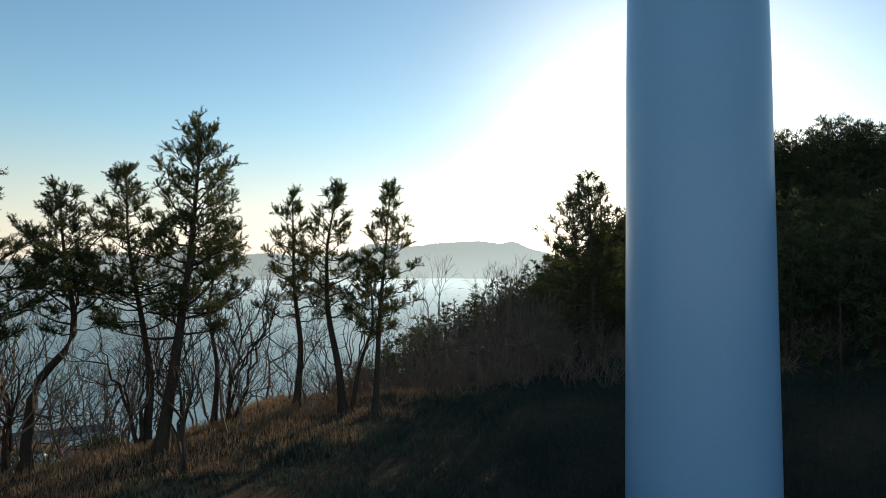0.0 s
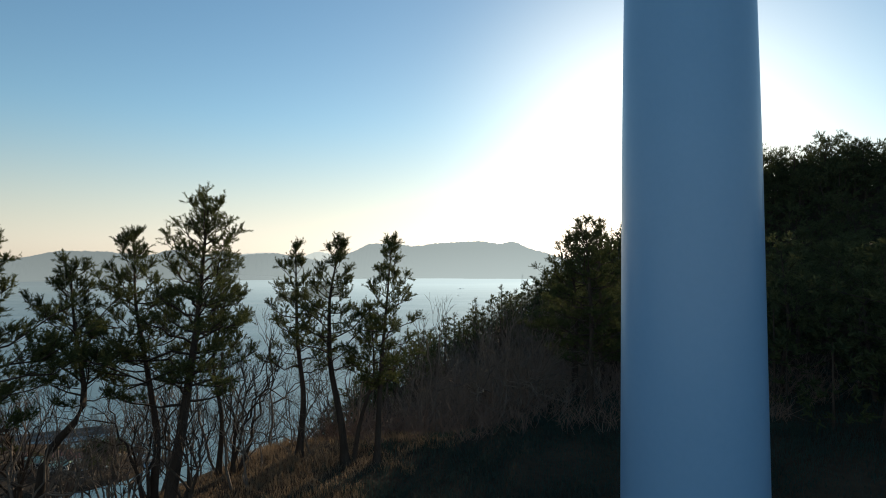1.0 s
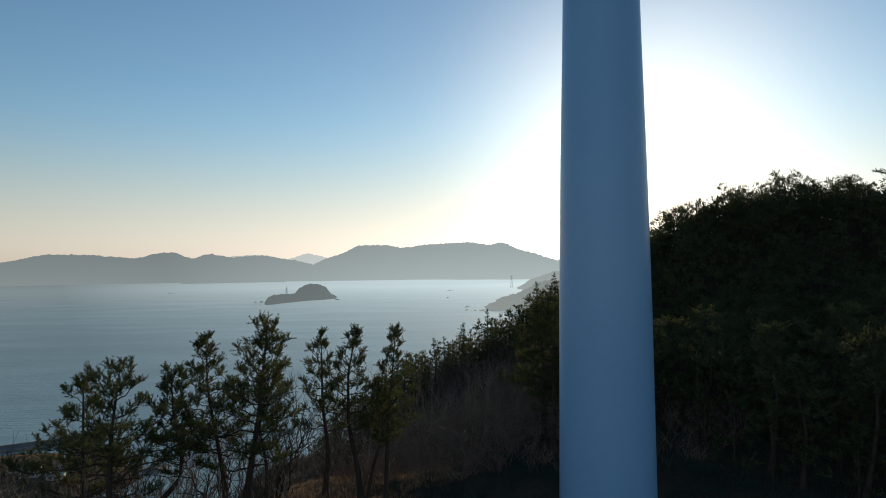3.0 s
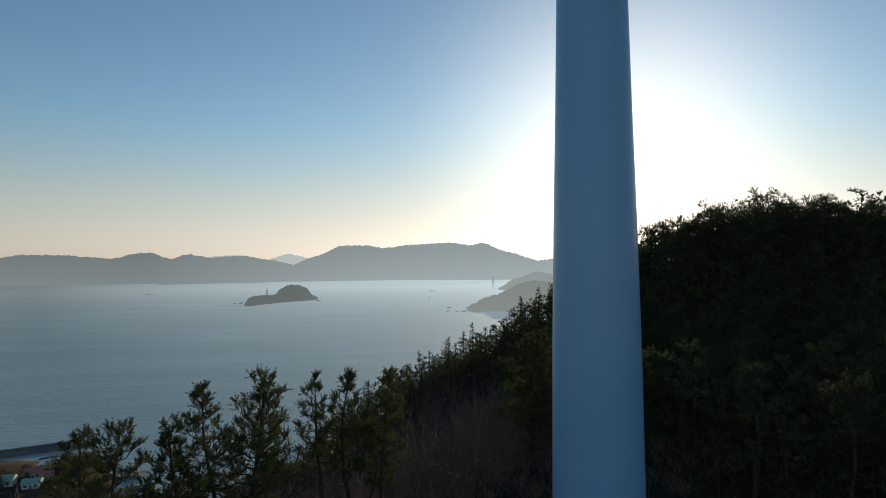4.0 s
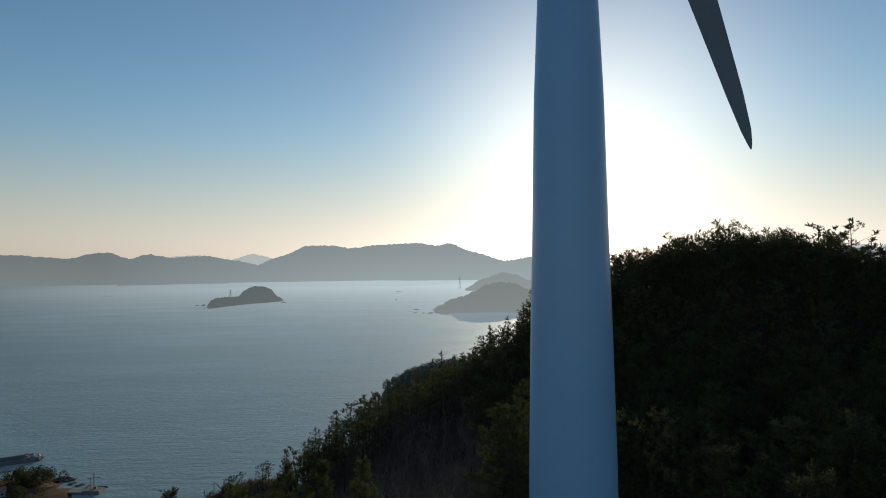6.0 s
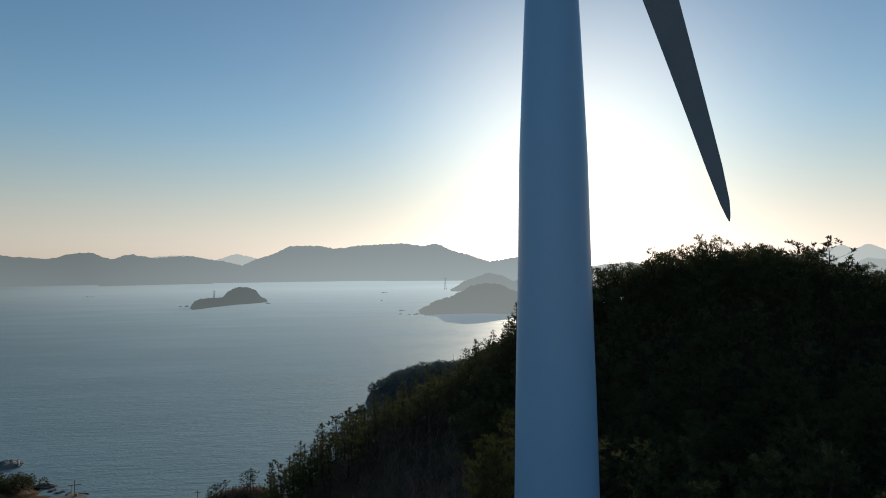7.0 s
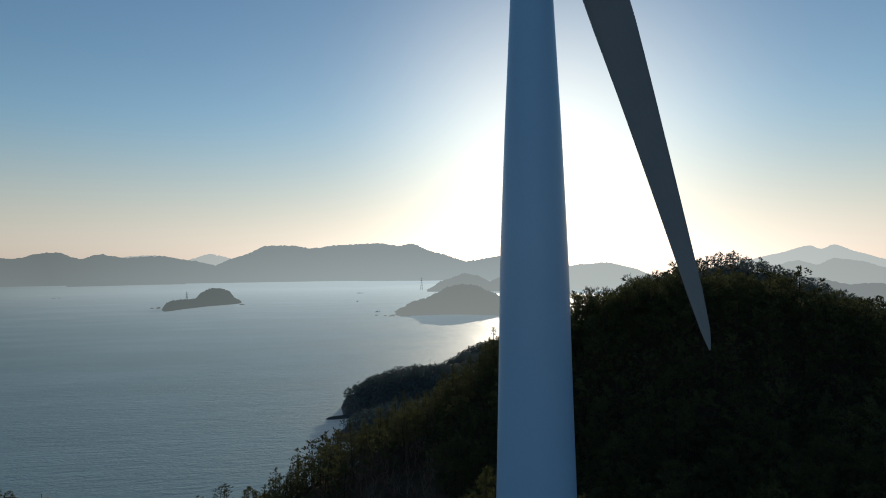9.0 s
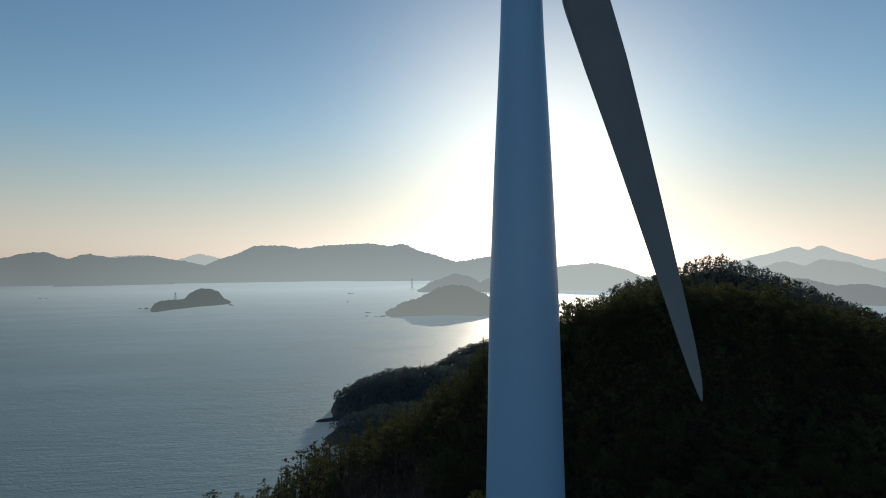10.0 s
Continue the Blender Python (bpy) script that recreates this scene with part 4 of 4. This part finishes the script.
def tetrapod_mesh():
    g = Geo()
    for d in ((0, 0, 1), (0.94, 0, -0.33), (-0.47, 0.82, -0.33), (-0.47, -0.82, -0.33)):
        d = np.array(d, float)
        g.tube([d * 0.05, d * 0.5, d * 1.45, d * 1.5], [0.5, 0.52, 0.36, 0.05], 8)
    return g.mesh("tetrapod", True)


rng = np.random.default_rng(31)
pod = tetrapod_mesh()
for k in range(70):
    head = k < 26
    u = rng.uniform(44, 54) if head else rng.uniform(-46, 46)
    v = rng.uniform(-2.5, 6.5) if head else rng.uniform(4.0, 6.8)
    h = rng.uniform(0.3, 3.8) if head and u < 50 else rng.uniform(-0.2, 2.6)
    p = Vector((-262, 432, SEA)) + Matrix.Rotation(radians(25), 3, "Z") @ Vector((u, v, h))
    ob = part("tetrapod", pod, PALE)
    ob.matrix_world = Matrix.LocRotScale(p, Euler(rng.uniform(0, 6.28, 3)), None)
    tagged(ob, "pale concrete tetrapod piled against the breakwater", "tetrapod", "tetrapods of the breakwater")

quay = new("quay")
quay.location = (-168, 384, SEA)
quay.rotation_euler = (0, 0, radians(-9))
tagged(quay, "pale concrete quay running into the water", "quay")
slab("ramp", (34, 6, 1.6), (-4, 0, 0.5), 0, CONCRETE, quay, 0.15)
slab("end_block", (10, 7, 3.0), (15, 0, 0.7), 0, CONCRETE, quay, 0.3)
slab("apron", (15, 16, 1.6), (-22, 0, 0.5), 0, CONCRETE, quay, 0.15)
crane = new("quay_crane")
crane.location = (-153, 382, SEA + 2.1)
tagged(crane, "rusty yellow mast crane on the quay end", "crane")
slab("mast", (0.4, 0.4, 9), (0, 0, 4.5), 0, YELLOW, crane, 0.05)
slab("crossbar", (7, 0.3, 0.3), (0, 0, 6.4), 12, YELLOW, crane, 0.05)
slab("winch_box", (1.4, 1.2, 1.4), (0.7, 0, 0.7), 0, YELLOW, crane, 0.08)
slab("stay", (0.2, 0.2, 6.2), (-1.9, 0, 3.1), 0, YELLOW, crane, 0.03)


def rock(at, size, seed, material=ROCK):
    r = np.random.default_rng(seed)
    bm = bmesh.new()
    bmesh.ops.create_icosphere(bm, subdivisions=3, radius=1)
    for v in bm.verts:
        n = noise.noise(v.co * 1.3 + Vector((seed, 0, 0))) * 0.5 + noise.noise(v.co * 3.1 + Vector((0, seed, 0))) * 0.22
        v.co = Vector((v.co.x * size[0], v.co.y * size[1], v.co.z * size[2])) * (1 + n)
    ob = part("shore_rock", bm, material)
    ob.location = (*at, SEA - 0.2)
    ob.rotation_euler = (0, 0, r.uniform(0, 6))
    return tagged(ob, "low dark wave-washed rock at the shore", "rock", "rocks along the shore")


for k, (at, size) in enumerate((((-181, 408), (9, 4, 1.8)), ((-172, 400), (4, 2, 1.0)), ((-166, 396), (3, 2, 0.9)), ((-186, 396), (5, 3, 1.4)), ((-160, 392), (5, 1.6, 0.8)), ((-152, 390), (4, 1.5, 0.8)),
                                ((-228, 428), (7, 2, 0.8)), ((-215, 424), (4, 1.5, 0.7)), ((-190, 376), (6, 3, 1.6)), ((-180, 372), (5, 3, 1.5)), ((-107, 352), (5, 2, 1.2)))):
    rock(at, size, k + 1)


for k, (b, d, size) in enumerate(((258, 2075, (16, 5, 3.2)), (246, 2080, (7, 4, 2.0)), (408, 2120, (14, 5, 3.0)), (676, 1575, (14, 5, 3.0)), (664, 1580, (7, 3, 2.0)), (648, 1590, (8, 3, 2.4)), (700, 1560, (12, 5, 3.2)))):
    b = math.degrees(math.atan((b - 784) / 1085.0)) + 12.9
    # these far rocks take the land materials with haze emission in them
    rock((d * math.sin(radians(b)), d * math.cos(radians(b))), size, k + 20, MID if k < 3 else CAPE)


def house(at, turn, size, roof_mat, label):
    w, d, h = size
    ob = new("house")
    ob.matrix_world = pose(at[0], at[1], SHORE - 0.3, 0, 0, turn)
    tagged(ob, label, "house", "houses of the shore village")
    slab("wall", (w, d, h), (0, 0, h / 2), 0, RENDER, ob, 0.03)
    bm = bmesh.new()
    a, b, r = w / 2 + 0.5, d / 2 + 0.6, h + d * 0.32
    vs = [bm.verts.new(p) for p in ((-a, -b, h - 0.1), (a, -b, h - 0.1), (a, b, h - 0.1), (-a, b, h - 0.1), (-a, 0, r), (a, 0, r), (-a, -b, h + 0.15), (a, -b, h + 0.15), (a, b, h + 0.15), (-a, b, h + 0.15), (-a, 0, r + 0.25), (a, 0, r + 0.25))]
    for f in ((6, 7, 11, 10), (8, 9, 10, 11), (0, 3, 2, 1), (0, 1, 7, 6), (2, 3, 9, 8), (0, 6, 10, 9, 3), (1, 2, 8, 11, 7)):
        bm.faces.new([vs[i] for i in f])
    part("roof", bm, roof_mat, ob)
    for k in (-1, 1):
        slab("window", (1.4, 0.12, 1.1), (k * w * 0.28, -d / 2 - 0.02, h * 0.55), 0, PANE, ob, 0.02)
    slab("door", (1.0, 0.12, 2.0), (0, -d / 2 - 0.02, 1.0), 0, TIMBER, ob, 0.02)
    return ob


house((-213, 384), 24, (9, 7, 3.6), REDROOF, "small shore house with a faded red gabled roof")
house((-203, 379), 30, (7, 6, 3.2), REDROOF, "low house with a brownish-red gabled roof")
house((-204, 366), 12, (9, 6, 3.4), GREENROOF, "shore house with a pale green roof")
house((-222, 372), 8, (10, 7, 3.6), GREENROOF, "long low house with a green roof")
house((-236, 380), 20, (8, 6, 3.4), REDROOF, "small house with a red gabled roof near the beach")


def boat(at, turn, length, label, cabin=True, name="fishing_boat"):
    bm = bmesh.new()
    rows = []
    for s in np.linspace(0, 1, 9):
        w = length * 0.17 * (1 - max(0, s - 0.45) ** 2 * 3.2)
        z = 0.9 + 0.9 * max(0, s - 0.5) ** 2 * 4
        x = (s - 0.5) * length
        rows.append([bm.verts.new(p) for p in ((x, -w, z), (x, -w * 0.75, -0.4), (x, 0, -0.7), (x, w * 0.75, -0.4), (x, w, z), (x, 0, z - 0.35))])
    for a, b in zip(rows, rows[1:]):
        for k in range(6):
            bm.faces.new((a[k], a[(k + 1) % 6], b[(k + 1) % 6], b[k]))
    bm.faces.new(rows[0][::-1])
    bm.faces.new(rows[-1])
    ob = new(name)
    ob.matrix_world = pose(at[0], at[1], SEA + 0.25, 0, 0, turn)
    tagged(ob, label, "boat", "boats on the bay")
    part("hull", bm, HULL, ob)
    if cabin:
        slab("cabin", (length * 0.26, length * 0.18, 1.9), (-length * 0.15, 0, 1.5), 0, HULL, ob, 0.1)
        slab("mast", (0.18, 0.18, 4.0), (length * 0.02, 0, 2.6), 0, STEEL, ob, 0.0)
    return ob


boat((-189, 366), 60, 11, "white fishing boat drawn up by the quay")
boat((-179, 369), 20, 9, "small white boat moored at the quay")
rad = lambda b, d: (d * math.sin(radians(b)), d * math.cos(radians(b)))
boat(rad(bear(75), 2900), 10, 34, "dark work barge far out on the bay")
boat(rad(bear(620), 2700), 20, 32, "small ship far out on the bay")
boat(rad(bear(650), 1700), 5, 15, "small boat off the cape")
boat(rad(bear(615), 2150), 60, 12, "motor boat with a pale wake")


def pylon(at, base, tall, label):
    """A lattice mast: four tapering legs, rungs and three pairs of arms."""
    ob = new("pylon")
    ob.location = (*at, base)
    tagged(ob, label, "pylon")
    w = tall * 0.09
    for sx in (-1, 1):
        for sy in (-1, 1):
            g = Geo()
            g.tube([(sx * w, sy * w, 0), (sx * w * 0.35, sy * w * 0.35, tall * 0.6), (0, 0, tall)], [0.35, 0.3, 0.25], 4)
            part("leg", g, STEEL, ob)
    for f in (0.62, 0.75, 0.88):
        g = Geo()
        g.tube([(-tall * 0.11, 0, tall * f), (tall * 0.11, 0, tall * f)], [0.35, 0.35], 4)
        part("arm", g, STEEL, ob)
    for f in (0.12, 0.25, 0.38, 0.5):
        g = Geo()
        k = w * (1 - f * 1.08)
        g.tube([(-k, -k, tall * f), (k, -k, tall * f), (k, k, tall * f), (-k, k, tall * f), (-k, -k, tall * f)], [0.25] * 5, 4)
        part("brace", g, STEEL, ob)
    return ob


pylon(rad(bear(729), 2900), SEA, 62, "tall grey lattice pylon standing off the cape")
pylon(rad(bear(309), 2120), SEA + 8, 40, "thin lattice mast on the island")

# knoll with poles on the lower slope
for x, y, h in ((-58, 236, 9), (-55, 238, 9), (-37, 246, 9), (118, 630, 17), (123, 633, 13)):
    z = float(headland_z(x, y) if y > 445 else ground_z(x, y))
    ob = new("utility_pole")
    ob.location = (x, y, z - 0.3)
    tagged(ob, "thin grey utility pole with a crossarm", "utility pole", "poles on the lower slope")
    g = Geo()
    g.tube([(0, 0, 0), (0, 0, h)], [0.16, 0.1], 8)
    part("pole", g, TIMBER, ob)
    slab("crossarm", (2.0, 0.14, 0.14), (0, 0, h - 0.8), 20, TIMBER, ob, 0.0)
rng = np.random.default_rng(55)
for x, y, f in ((-49, 241, 0.9), (-46, 243, 0.75), (-38, 245, 0.95), (-36, 247, 0.8), (-51, 243, 0.6), (-28, 248, 0.9), (-25, 246, 0.8)):
    ob = new("shore_tree")
    ob.location = (x, y, max(float(ground_z(x, y)), SEA) - 0.2)
    ob.scale = (f * 1.25, f * 1.25, f)
    ob.rotation_euler = (0, 0, rng.uniform(0, 6.28))
    tagged(ob, "round-headed dark evergreen tree near the shore", "tree", "trees near the shore")
    k = int(rng.integers(len(SHAPES)))
    for nm, me, mat in zip(("trunk", "crown"), SHAPES[k], (BARK, WOODS)):
        part(nm, me, mat, ob)
clump = [(-195 + rng.normal(0, 7), 397 + rng.normal(0, 5)) for _ in range(34)] + [(-232 + rng.normal(0, 9), 376 + rng.normal(0, 5)) for _ in range(14)] + [(-185 + rng.normal(0, 5), 368 + rng.normal(0, 4)) for _ in range(10)]
wood_mass("shore_wood", "rounded clump of dark trees behind the quay", [(x, y, max(float(ground_z(x, y)), SEA)) for x, y in clump], rng, 7.0, 60, 0.9, 6, WOODS, 1.9)
bank = Geo()
for _ in range(420):
    x, y = rng.normal(-42, 12), rng.normal(240, 8)
    z = float(ground_z(x, y))
    if z > SEA + 3:
        for _ in range(5):
            p = np.array([x, y, z - 0.1])
            bank.tube(bow(p, p + np.array([rng.normal(0, 0.7), rng.normal(0, 0.7), rng.uniform(0.8, 2.2)]), rng, 0.1, 3), [0.07, 0.05, 0.03], 3)
tagged(part("bank_scrub", bank, BRIAR), "brown scrub on the lower bank", "scrub", kind="stuff")
